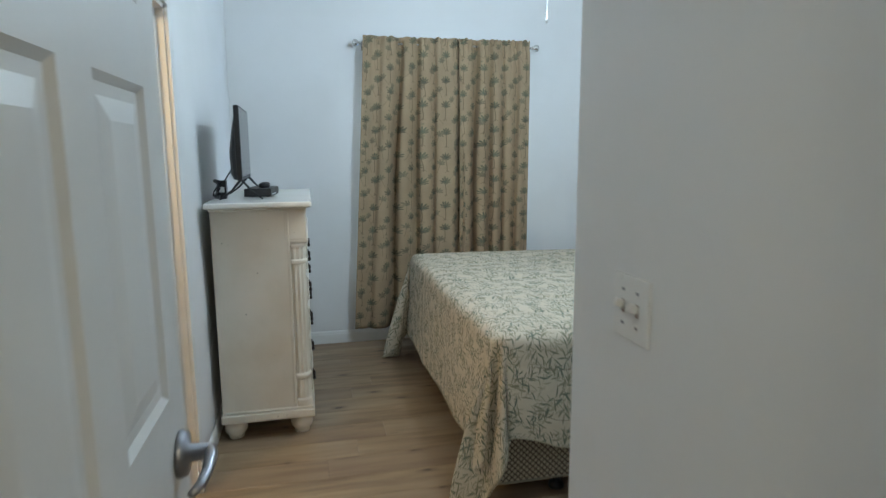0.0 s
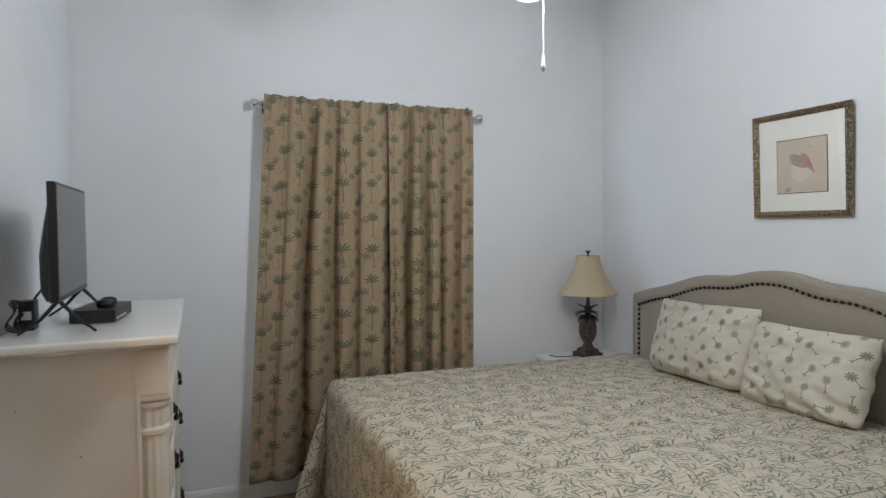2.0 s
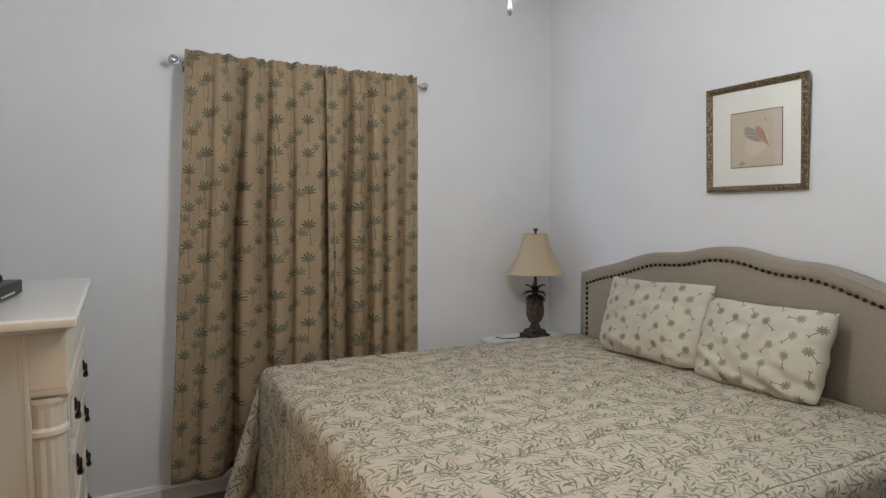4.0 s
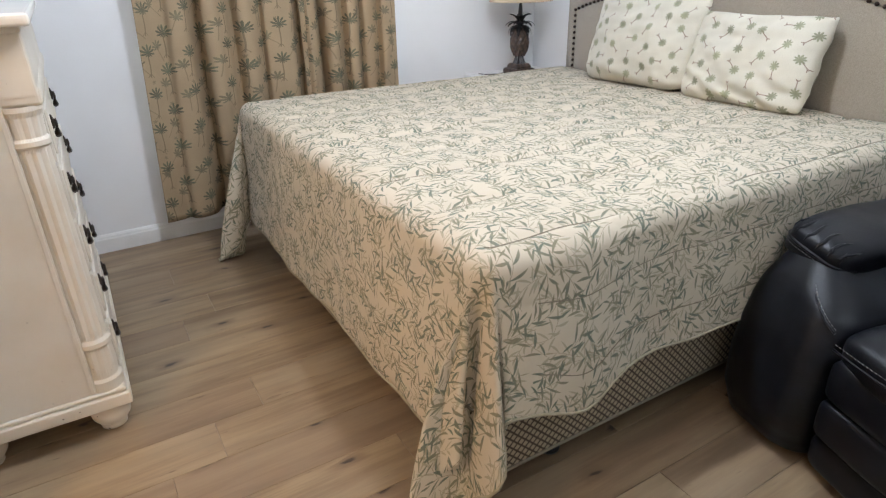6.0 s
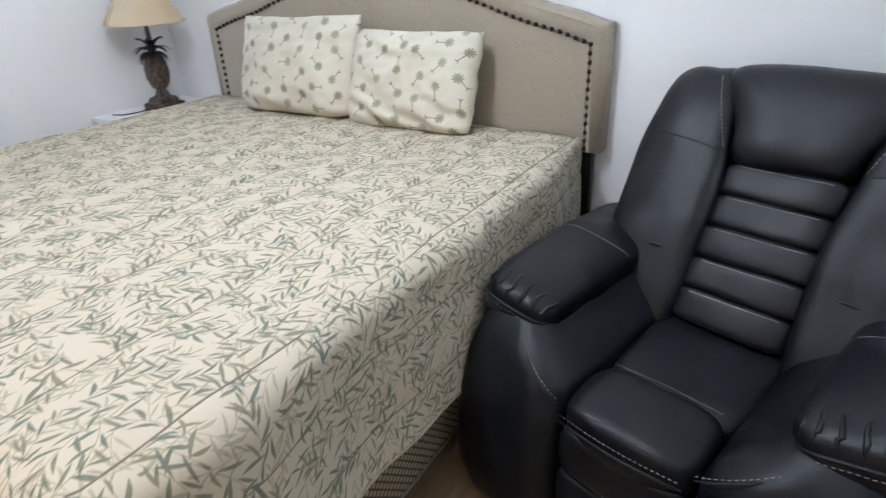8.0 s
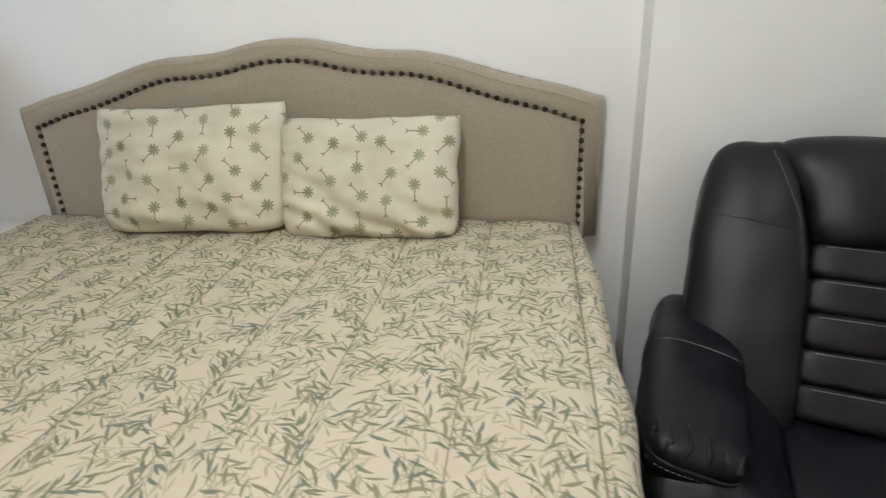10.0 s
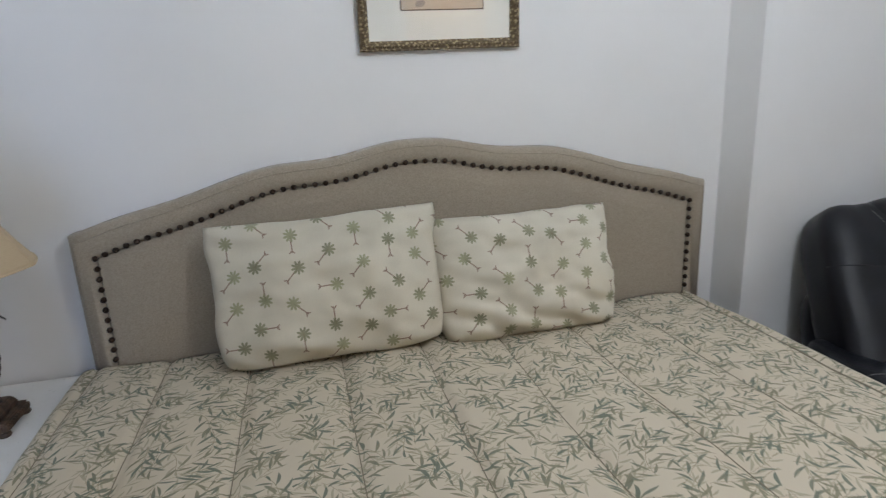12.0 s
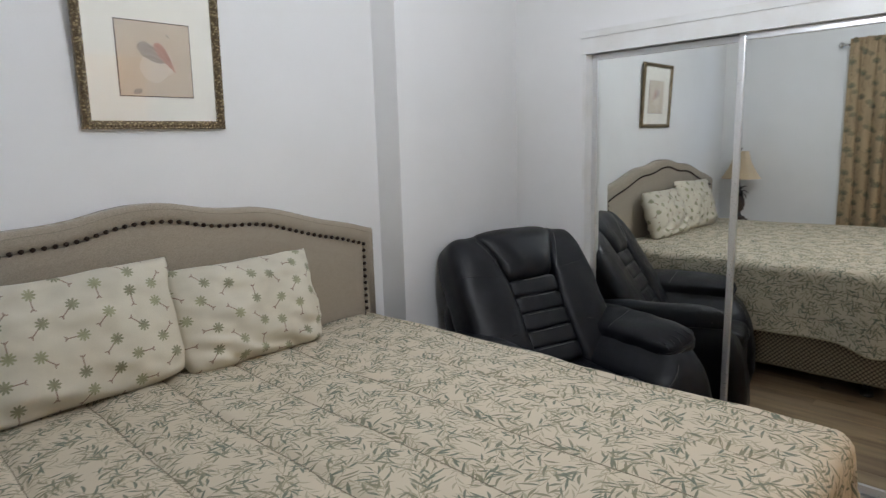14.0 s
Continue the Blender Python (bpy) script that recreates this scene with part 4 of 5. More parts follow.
part("base_moulding", boxes([((CH_X0 - 0.008, CH_Y0 - 0.016, 0.098), (CH_X1 + 0.020, CH_Y1 + 0.022, 0.142)), ((CH_X0, CH_Y0 - 0.008, 0.142), (CH_X1 + 0.012, CH_Y1 + 0.012, 0.158))], 0.009, 3), M_CREAM, chest, smooth=False)
part("top", boxes([((CH_X0 - 0.015, CH_Y0 - 0.090, 1.206), (CH_X1 + 0.045, CH_Y1 + 0.045, CH_Z))], 0.012, 3), M_CREAMTOP, chest, "white painted chest top")
part("top_moulding", boxes([((CH_X0, CH_Y0 - 0.040, 1.190), (CH_X1 + 0.020, CH_Y1 + 0.020, 1.207))], 0.007, 3), M_CREAM, chest)
for x in (CH_X0 + 0.055, CH_X1 - 0.050):
    for y in (CH_Y0 + 0.056, CH_Y1 - 0.056):
        part("bun_foot", turned([(0.030, 0.0), (0.038, 0.003), (0.039, 0.012), (0.031, 0.018), (0.045, 0.026), (0.055, 0.040), (0.058, 0.054), (0.054, 0.070), (0.042, 0.083), (0.033, 0.088), (0.035, 0.098)], 20, (x, y, 0)), M_CREAM, chest, smooth=True)


def column(y):
    """A half-round fluted corner column with a leaf capital and base."""
    cx = CH_X1 - 0.040
    bm = bmesh.new()
    rings, sides = [], 48
    for z, r, flute in ((0.158, 0.052, 0), (0.19, 0.052, 0), (0.20, 0.046, 0), (0.25, 0.049, 0.004), (0.30, 0.047, 0.004), (0.312, 0.052, 0), (0.325, 0.052, 0), (0.335, 0.044, 0.0),
                        (0.345, 0.045, 0.005), (0.900, 0.045, 0.005), (0.910, 0.044, 0), (0.918, 0.052, 0), (0.930, 0.052, 0), (0.938, 0.046, 0.003), (0.99, 0.050, 0.004), (1.005, 0.055, 0), (1.018, 0.055, 0)):
        ring = []
        for k in range(sides):
            a = 2 * math.pi * k / sides
            q = r - flute * (0.5 + 0.5 * math.cos(12 * a))
            ring.append(bm.verts.new((cx + q * math.cos(a), y + q * math.sin(a), z)))
        rings.append(ring)
    for a, b in zip(rings, rings[1:]):
        for k in range(sides):
            bm.faces.new((a[k], a[(k + 1) % sides], b[(k + 1) % sides], b[k]))
    return part("fluted_column", bm, M_CREAM, chest)


column(CH_Y0 + 0.047)
column(CH_Y1 - 0.047)
# swelling frieze drawer above the columns
bm = boxes([((CH_X1 - 0.097, CH_Y0 - 0.001, 1.035), (CH_X1 + 0.016, CH_Y1 + 0.001, 1.192))], 0.010, 3)
box((CH_X1 - 0.094, CH_Y0 + 0.001, 1.014), (CH_X1 + 0.022, CH_Y1 - 0.001, 1.062), 0.018, 4, bm)
part("frieze_drawer", bm, M_CREAM, chest)


def bail_pull(y, z, parent):
    """A dark bail pull hanging from two rosettes."""
    x = CH_X1 + 0.016
    plate = part("drawer_pull", move(turned([(0.0, 0.0), (0.021, 0.0), (0.019, 0.004), (0.008, 0.007), (0.007, 0.009), (0.009, 0.012), (0.0, 0.014)], 14), pose(x, y, z, 0, 90, 0)), M_BRONZE, parent, "dark bronze bail pull", True)
    part("bail", tube([(x + 0.010, y - 0.004, z), (x + 0.010, y - 0.014, z - 0.010), (x + 0.008, y - 0.011, z - 0.028), (x + 0.007, y, z - 0.036), (x + 0.008, y + 0.011, z - 0.028), (x + 0.010, y + 0.014, z - 0.010), (x + 0.010, y + 0.004, z)],
                     [0.004, 0.0045, 0.0065, 0.010, 0.0065, 0.0045, 0.004], 8), M_BRONZE, plate, smooth=True)


for k in range(5):
    z0 = 0.172 + k * 0.168
    drawer = part("drawer", boxes([((CH_X1 - 0.03, CH_Y0 + 0.110, z0), (CH_X1 + 0.008, CH_Y1 - 0.110, z0 + 0.158)), ((CH_X1 + 0.006, CH_Y0 + 0.128, z0 + 0.018), (CH_X1 + 0.016, CH_Y1 - 0.128, z0 + 0.140))], 0.005), M_CREAM, chest)
    for y in (CH_Y0 + 0.21, CH_Y1 - 0.21):
        bail_pull(y, z0 + 0.092, drawer)

# ---- television and boxes on the chest ----
tv = thing("television", (-0.278, 3.475, CH_Z), "small black flat television on two splayed feet", "television", turn=0.5)
part("screen_shell", box((-0.014, -0.268, 0.100), (0.010, 0.268, 0.462), 0.004), M_BLACK, tv)
bm = bmesh.new()
rows = []
for z, deep in ((0.104, 0.034), (0.13, 0.046), (0.24, 0.048), (0.34, 0.034), (0.42, 0.018), (0.458, 0.013)):
    rows.append([bm.verts.new(c) for c in ((-0.012, -0.262, z), (-deep * 0.7, -0.250, z), (-deep, -0.21, z), (-deep, 0.21, z), (-deep * 0.7, 0.250, z), (-0.012, 0.262, z))])
for a, b in zip(rows, rows[1:]):
    for k in range(5):
        bm.faces.new((a[k], a[k + 1], b[k + 1], b[k]))
bm.faces.new(rows[0])
bm.faces.new(rows[-1])
part("back_shell", bm, M_BLACK, tv)
part("screen", box((0.0095, -0.259, 0.118), (0.0112, 0.259, 0.453)), M_SCREEN, tv)
for y in (-0.215, 0.215):
    foot = part("foot", tube([(-0.105, y - 0.01, 0.006), (-0.05, y, 0.045), (0.0, y, 0.104)], [0.004, 0.005, 0.007], 8), M_BLACK, tv)
    part("toe", tube([(0.0, y, 0.104), (0.05, y, 0.045), (0.100, y - 0.012, 0.006)], [0.007, 0.005, 0.004], 8), M_BLACK, foot)
player = thing("cable_box", (-0.185, 3.585, CH_Z), "flat black cable box beside the television", "cable box", turn=-6.0)
part("case", box((-0.085, -0.14, 0.004), (0.055, 0.12, 0.046), 0.004), M_BLACK, player)
part("front_strip", box((0.0545, -0.12, 0.012), (0.0565, 0.02, 0.018)), M_STEEL, player)
for x, y in ((-0.05, -0.10), (0.03, -0.10), (-0.05, 0.09), (0.03, 0.09)):
    part("rubber_foot", turned([(0.008, 0.0), (0.008, 0.005)], 10, (x, y, 0)), M_BLACK, player)
for y, s in ((3.535, 1.0), (3.62, 0.9)):
    puck = thing("remote_puck", (-0.185, y, CH_Z + 0.0465), "small round black puck lying on the cable box", "controller", "pucks on the cable box")
    part("shell", turned([(0.026 * s, 0.0), (0.030 * s, 0.008), (0.028 * s, 0.020), (0.018 * s, 0.026), (0.0, 0.027)], 18, caps=False), M_BLACK, puck, smooth=True)
adapter = thing("power_adapter", (-0.385, 3.40, CH_Z), "black power adapter with a white label behind the television", "power adapter")
part("shell", box((-0.022, -0.030, 0.0), (0.022, 0.030, 0.095), 0.005), M_BLACK, adapter)
part("paper_label", box((-0.014, -0.0312, 0.035), (0.014, -0.0300, 0.062)), M_PALE, adapter)
cable = thing("cable_coil", (-0.40, 3.30, CH_Z), "loose coil of black cable behind the television", "cable")
for k in range(3):
    pts = [(0.012 * math.sin(3 * t), 0.055 * math.cos(t) + 0.012 * k, 0.052 + 0.044 * math.sin(t) + 0.004 * k) for t in [i * 0.314 for i in range(21)]]
    part("loop", tube(pts, 0.0026, 6), M_BLACK, cable, smooth=True)
part("tail", tube([(0.0, 0.05, 0.04), (0.02, 0.10, 0.08), (0.05, 0.13, 0.13), (0.08, 0.15, 0.18)], 0.0035, 6), M_BLACK, cable, smooth=True)

# ---- curtains and rod ----
ROD_Y, ROD_Z = 4.642, 2.245
rod = thing("curtain_rod", (0, 0, 0), "brushed nickel curtain rod with round knob ends", "curtain rod")
part("pole", tube([(0.47, ROD_Y, ROD_Z), (1.76, ROD_Y, ROD_Z)], 0.0085, 12), M_CHROME, rod, smooth=True)
for s, x in ((-1, 0.462), (1, 1.768)):
    part("finial", move(turned([(0.009, 0.0), (0.014, 0.004), (0.010, 0.012), (0.020, 0.020), (0.027, 0.036), (0.024, 0.050), (0.010, 0.058)], 18), pose(x, ROD_Y, ROD_Z, 0, 90 * s, 0)), M_CHROME, rod, smooth=True)
    part("bracket", boxes([((x - 0.006 - s * 0.02, ROD_Y - 0.008, ROD_Z - 0.016), (x + 0.006 - s * 0.02, NORTH, ROD_Z - 0.009)), ((x - 0.010 - s * 0.02, NORTH - 0.004, ROD_Z - 0.04), (x + 0.010 - s * 0.02, NORTH, ROD_Z + 0.03))], 0.001), M_CHROME, rod)


def curtain(x0, x1, low0, low1, valleys, seed, bottom):
    """A pleated panel that hangs from the rod by its pocket, widening to its hem; valleys: place and depth of its folds."""
    top = ROD_Z + 0.046
    wide = x1 - x0

    def place(u, v):
        z = top + (bottom - top) * v
        loose = min(1.0, v * 2.5)
        w = u + 0.010 * math.sin(u * 31 + seed) * loose
        w += 0.014 * math.sin(v * 5 + u * 9 + seed) * loose * u * (1 - u)
        x = (x0 + wide * w) * (1 - v) + (low0 + (low1 - low0) * w) * v
        y = ROD_Y - 0.058 + 0.018 * math.exp(-v / 0.05)
        for k, (at, deep) in enumerate(valleys):
            c = at + 0.012 * math.sin(v * 4 + k * 1.7 + seed)
            d = (u - c) * wide
            reach = 0.010 + 0.009 * deep
            reach *= 2.6 if d < 0 else 0.75
            y += deep * 0.098 * (0.50 + 0.45 * loose) * math.exp(-(d / reach) ** 2)
            x -= max(0.0, deep) * 0.024 * loose * math.exp(-((d - 0.024) / 0.016) ** 2)
            y -= deep * 0.040 * loose * math.exp(-((d - 0.036) / 0.024) ** 2)
        y += 0.010 * math.sin(2 * math.pi * 2.7 * u + seed + 0.6 * math.sin(v * 3)) * loose
        y += 0.006 * math.sin(2 * math.pi * 17 * u + seed * 2) * math.exp(-v / 0.06)
        y += 0.004 * noise.noise(Vector((u * 14, v * 9, seed)))
        if abs(z - ROD_Z) < 0.05:
            y += 0.016 * math.exp(-((z - ROD_Z + 0.02) / 0.010) ** 2)
        if v < 0.035:
            z += (0.003 * math.sin(2 * math.pi * 15 * u + seed + 2 * math.sin(u * 11)) + 0.007 * noise.noise(Vector((u * 22, 1.0, seed)))) * (1 - v / 0.035)
        return Vector((x, min(y, NORTH - 0.036), z))

    flat = wide * 1.22
    c = solid("curtain", grid(190, 70, place, lambda u, v: (u * flat + seed, (1 - v) * (top - bottom))), M_CURTAIN, "tan curtain panel printed with dark green palms", "curtain", smooth=True)
    c["group"] = "curtains at the window"
    m = c.modifiers.new("thickness", "SOLIDIFY")
    m.thickness, m.offset = 0.003, 0.0
    return c


curtain(0.476, 1.235, 0.352, 1.240, ((0.16, 0.25), (0.37, 1.0), (0.55, 0.70), (0.70, 0.40), (0.97, 1.0)), 0.6, 0.135)
curtain(1.182, 1.735, 1.176, 1.722, ((0.27, 1.0), (0.47, 0.60), (0.64, 0.35), (0.83, 0.45)), 2.4, 0.140)

# ---- nightstand and lamp ----
ns = thing("nightstand", (0, 0, 0), "plain white painted nightstand beside the bed", "nightstand")
NS_Z = 0.674
part("top", box((2.25, 4.340, NS_Z - 0.025), (2.80, 4.70, NS_Z), 0.004), M_TRIM, ns)
part("body", box((2.28, 4.360, 0.06), (2.78, 4.69, NS_Z - 0.025), 0.003), M_TRIM, ns)
part("plinth", box((2.30, 4.375, 0.0), (2.77, 4.68, 0.06)), M_TRIM, ns)
for z in (0.36, 0.62):
    drawer = part("drawer", box((2.266, 4.375, z - 0.235), (2.282, 4.675, z), 0.004), M_TRIM, ns)
    part("knob", move(turned([(0.006, 0.0), (0.006, 0.012), (0.014, 0.020), (0.010, 0.028), (0.0, 0.029)], 14), pose(2.266, 4.525, z - 0.11, 0, -90, 0)), M_CHROME, drawer, smooth=True)

LX, LY = 2.535, 4.500
lampt = thing("table_lamp", (LX, LY, NS_Z), "pineapple table lamp with a cream bell shade", "table lamp")
lampt.scale = (0.97, 0.97, 0.97)


def square_tier(half, z0, z1, flare):
    bm = bmesh.new()
    rings = [[bm.verts.new((s * h, t * h, z)) for s, t in ((-1, -1), (1, -1), (1, 1), (-1, 1))] for h, z in ((half, z0), (half, (z0 + z1) / 2), (half - flare, z1))]
    for a, b in zip(rings, rings[1:]):
        for k in range(4):
            bm.faces.new((a[k], a[(k + 1) % 4], b[(k + 1) % 4], b[k]))
    bm.faces.new(list(reversed(rings[0])))
    bm.faces.new(rings[-1])
    bmesh.ops.bevel(bm, geom=list(bm.edges), offset=0.003, segments=2, affect="EDGES")
    return bm


base = part("base", move(square_tier(0.074, 0.010, 0.038, 0.006), pose(0, 0, 0, 0, 0, 0)), M_RESIN, lampt)
part("base_step", square_tier(0.056, 0.036, 0.066, 0.010), M_RESIN, base)
bm = bmesh.new()
for k in range(11):
    for s in (-1, 1):
        for axis in (0, 1):
            off = -0.062 + k * 0.0124
            c = (off, s * 0.0745) if axis == 0 else (s * 0.0745, off)
            box((c[0] - 0.004, c[1] - 0.004, 0.016), (c[0] + 0.004, c[1] + 0.004, 0.032), 0.0015, 1, bm)
part("beading", bm, M_RESIN, base)
for s in (-1, 1):
    for t in (-1, 1):
        part("foot", turned([(0.014, 0.0), (0.017, 0.005), (0.014, 0.012)], 10, (s * 0.062, t * 0.062, 0)), M_RESIN, base)
bm = bmesh.new()
rings = []
for r, z in ((0.040, 0.064), (0.034, 0.074), (0.027, 0.092), (0.022, 0.108), (0.027, 0.116)):
    rings.append([bm.verts.new(((r + 0.004 * math.cos(10 * a)) * math.cos(a), (r + 0.004 * math.cos(10 * a)) * math.sin(a), z)) for a in [2 * math.pi * k / 60 for k in range(60)]])
for a, b in zip(rings, rings[1:]):
    for k in range(60):
        bm.faces.new((a[k], a[(k + 1) % 60], b[(k + 1) % 60], b[k]))
part("fluted_stem", bm, M_PEWTER, lampt)


def fruit(u, v):
    """Skin of the pineapple with its diamond bosses."""
    z = 0.112 + 0.178 * v
    r = 0.058 * max(0.02, math.sin(math.pi * (0.10 + 0.80 * v))) ** 0.55 * (1.06 - 0.16 * v)
    a = 2 * math.pi * u
    p = abs(math.sin(5.5 * a * 1.0 + 11 * v)) * abs(math.sin(5.5 * a - 11 * v))
    r += 0.0068 * p ** 0.7 - 0.002
    return Vector((r * math.cos(a), r * math.sin(a), z))


part("pineapple", grid(132, 72, fruit), M_RESIN, lampt, "carved brown resin pineapple", True)


def frond(angle, lean, length, z0):
    """A curled leaf of the crown."""
    bm = bmesh.new()
    rows = []
    for k in range(8):
        t = k / 7
        out = 0.010 + length * t * math.sin(lean * (0.5 + t))
        up = z0 + length * 0.9 * t * math.cos(lean * (0.35 + t * 1.15))
        w = 0.018 * math.sin(math.pi * min(1.0, 0.25 + 0.72 * t)) + 0.001
        rows.append([bm.verts.new((out * math.cos(angle) - s * w * math.sin(angle), out * math.sin(angle) + s * w * math.cos(angle), up - (0.004 if s else 0.0))) for s in (-1, 0, 1)])
    for a, b in zip(rows, rows[1:]):
        for j in range(2):
            bm.faces.new((a[j], a[j + 1], b[j + 1], b[j]))
    bmesh.ops.solidify(bm, geom=list(bm.faces), thickness=0.003)
    return bm


for ring, (count, lean, length, z0) in enumerate(((8, 1.50, 0.080, 0.285), (7, 1.10, 0.085, 0.302), (6, 0.65, 0.078, 0.325))):
    for k in range(count):
        part("crown_leaf", frond(2 * math.pi * (k + 0.5 * ring) / count, lean, length, z0), M_PEWTER, lampt, smooth=True)
part("neck", turned([(0.020, 0.285), (0.015, 0.33), (0.012, 0.40), (0.008, 0.43), (0.005, 0.69)], 14), M_PEWTER, lampt, smooth=True)


def shade_point(u, v):
    a = 2 * math.pi * u
    z = 0.440 + 0.262 * v
    r = 0.078 + 0.118 * (0.30 * (1 - v) + 0.70 * (1 - v) ** 1.9)
    seg = math.pi / 4
    off = (a % seg) - seg / 2
    r *= math.cos(seg / 2) / math.cos(off) * 0.45 + 0.55
    return Vector((min(r, 0.2) * math.cos(a), min(r, 0.2) * math.sin(a), z))


shade = part("shade", grid(96, 24, shade_point), M_SHADE, lampt, "cream bell lampshade", True)
sm = shade.modifiers.new("thickness", "SOLIDIFY")
sm.thickness = 0.0025
for v, r in ((0.0, 0.0032), (1.0, 0.0026)):
    part("trim_cord", tube([shade_point(k / 96, v) for k in range(97)], r, 6), M_SHADE, shade)
for k in range(8):
    part("seam_cord", tube([shade_point((k + 0.0) / 8, j / 16) for j in range(17)], 0.0016, 5), M_SHADE, shade)
part("finial", turned([(0.004, 0.688), (0.011, 0.694), (0.007, 0.704), (0.008, 0.716), (0.014, 0.730), (0.019, 0.738), (0.012, 0.737), (0.004, 0.728)], 14), M_PEWTER, lampt, smooth=True)
part("cord", tube([(-0.06, 0.03, 0.014), (-0.13, 0.05, 0.004), (-0.20, 0.08, 0.004), (-0.22, 0.14, 0.004)], 0.003, 6), M_BRONZE, lampt)

# ---- framed print ----
PY0, PY1, PZ0, PZ1 = 2.922, 3.428, 1.590, 2.100
pic = thing("framed_picture", (EAST - 0.0112, (PY0 + PY1) / 2, (PZ0 + PZ1) / 2), "framed seashell print with a cream mat in a carved gilt frame", "picture")
pic.rotation_euler = (0, radians(-2.5), 0)
hw, hh = (PY1 - PY0) / 2, (PZ1 - PZ0) / 2


def frame_side(along, half_a, half_b):
    """One mitred length of moulding: along 0 runs in y at +z, then turned for the others."""
    prof = ((0.0, -0.002), (0.0, -0.020), (0.004, -0.026), (0.010, -0.023), (0.014, -0.026), (0.022, -0.020), (0.027, -0.014), (0.030, -0.013), (0.030, -0.002))
    bm = bmesh.new()
    ends = [[bm.verts.new((x, s * (half_a - d), half_b - d)) for d, x in prof] for s in (-1, 1)]
    for k in range(len(prof)):
        j = (k + 1) % len(prof)
        bm.faces.new((ends[0][k], ends[1][k], ends[1][j], ends[0][j]))
    bm.faces.new(ends[0])
    bm.faces.new(list(reversed(ends[1])))
    return move(bm, pose(0, 0, 0, 90 * along, 0, 0))


def bead_row(along, half_a, half_b):
    bm = bmesh.new()
    count = int(half_a * 2 / 0.0125)
    for k in range(count):
        y = -half_a + 0.016 + (2 * half_a - 0.032) * k / (count - 1)
        m = pose(-0.0245, y, half_b - 0.0125)
        bmesh.ops.create_icosphere(bm, subdivisions=1, radius=0.0058, matrix=m @ Matrix.Diagonal((0.7, 0.75, 1.25, 1)))
    return move(bm, pose(0, 0, 0, 90 * along, 0, 0))


for k in range(4):
    ha, hb2 = (hw, hh) if k % 2 == 0 else (hh, hw)
    side = part("frame_side", frame_side(k, ha, hb2), M_GILT, pic)
    part("carved_moulding", bead_row(k, ha, hb2), M_GILT, side, smooth=True)
part("mat", box((-0.008, -hw + 0.026, -hh + 0.026), (-0.004, hw - 0.026, hh - 0.026)), M_MAT, pic)
PRY, PRZ = 3.167 - (PY0 + PY1) / 2, 1.8355 - (PZ0 + PZ1) / 2
part("mat_edge", boxes([((-0.0095, PRY - 0.131, PRZ - 0.131), (-0.0079, PRY + 0.131, PRZ + 0.131))]), M_RESIN, pic)
part("print", box((-0.011, PRY - 0.1275, PRZ - 0.1275), (-0.0094, PRY + 0.1275, PRZ + 0.1275)), M_PAPER, pic)


def drop(cy, cz, x, half_long, half_wide, turn, point, ribs=0):
    """A thin drawn shape on the paper: an ellipse drawn out to a point at one end, with a ribbed edge."""
    bm = bmesh.new()
    pts = []
    for k in range(56):
        a = 2 * math.pi * k / 56
        w = half_wide * (1 - point * 0.5 * (1 + math.cos(a))) * (1 + (0.07 * math.sin(ribs * a) if ribs else 0.0))
        u, v = half_long * math.cos(a), w * math.sin(a)
        pts.append(bm.verts.new((x, cy - (u * math.cos(turn) - v * math.sin(turn)), cz + u * math.sin(turn) + v * math.cos(turn))))
    bm.faces.new(pts)
    bmesh.ops.triangulate(bm, faces=bm.faces)
    bmesh.ops.solidify(bm, geom=list(bm.faces), thickness=0.0004)
    return bm


part("paper_wash", drop(PRY - 0.004, PRZ - 0.020, -0.0114, 0.062, 0.058, 0.6, 0.2, 5), M_WASH, pic)
part("paper_stain", drop(PRY + 0.070, PRZ - 0.112, -0.0114, 0.016, 0.009, 0.3, 0.0, 4), M_SHELLGREY, pic)
part("paper_stain", drop(PRY - 0.049, PRZ + 0.085, -0.0114, 0.008, 0.004, -0.9, 0.3), M_SHELLGREY, pic)
part("drawn_shell", drop(PRY + 0.014, PRZ + 0.022, -0.0119, 0.052, 0.030, -0.62, 0.35, 9), M_SHELLGREY, pic)
part("drawn_shell_body", drop(PRY - 0.036, PRZ + 0.008, -0.0124, 0.060, 0.026, -0.98, 0.85), M_SHELLRED, pic)
for k in range(6):
    start = (-0.0126, PRY - 0.012, PRZ + 0.004 + 0.006 * k)
    part("ink_line", tube([start, (-0.0126, PRY + 0.018, PRZ + 0.010 + 0.009 * k), (-0.0126, PRY + 0.040 - 0.002 * k, PRZ + 0.008 + 0.0105 * k)], 0.0006, 4), M_WASH if k % 2 else M_SHELLINK, pic)
cover = part("glass", box((-0.0170, -hw + 0.028, -hh + 0.028), (-0.0155, hw - 0.028, hh - 0.028)), M_GLASS, pic, "clear picture glass")
cover.visible_shadow = False

# ---- recliner ----
# local axes: -y is the way it faces, +x the side by the closet
rec = thing("recliner", (1.62, 1.80, 0.0), "black leather recliner armchair with stitched ribbed back", "recliner", turn=-105.0)


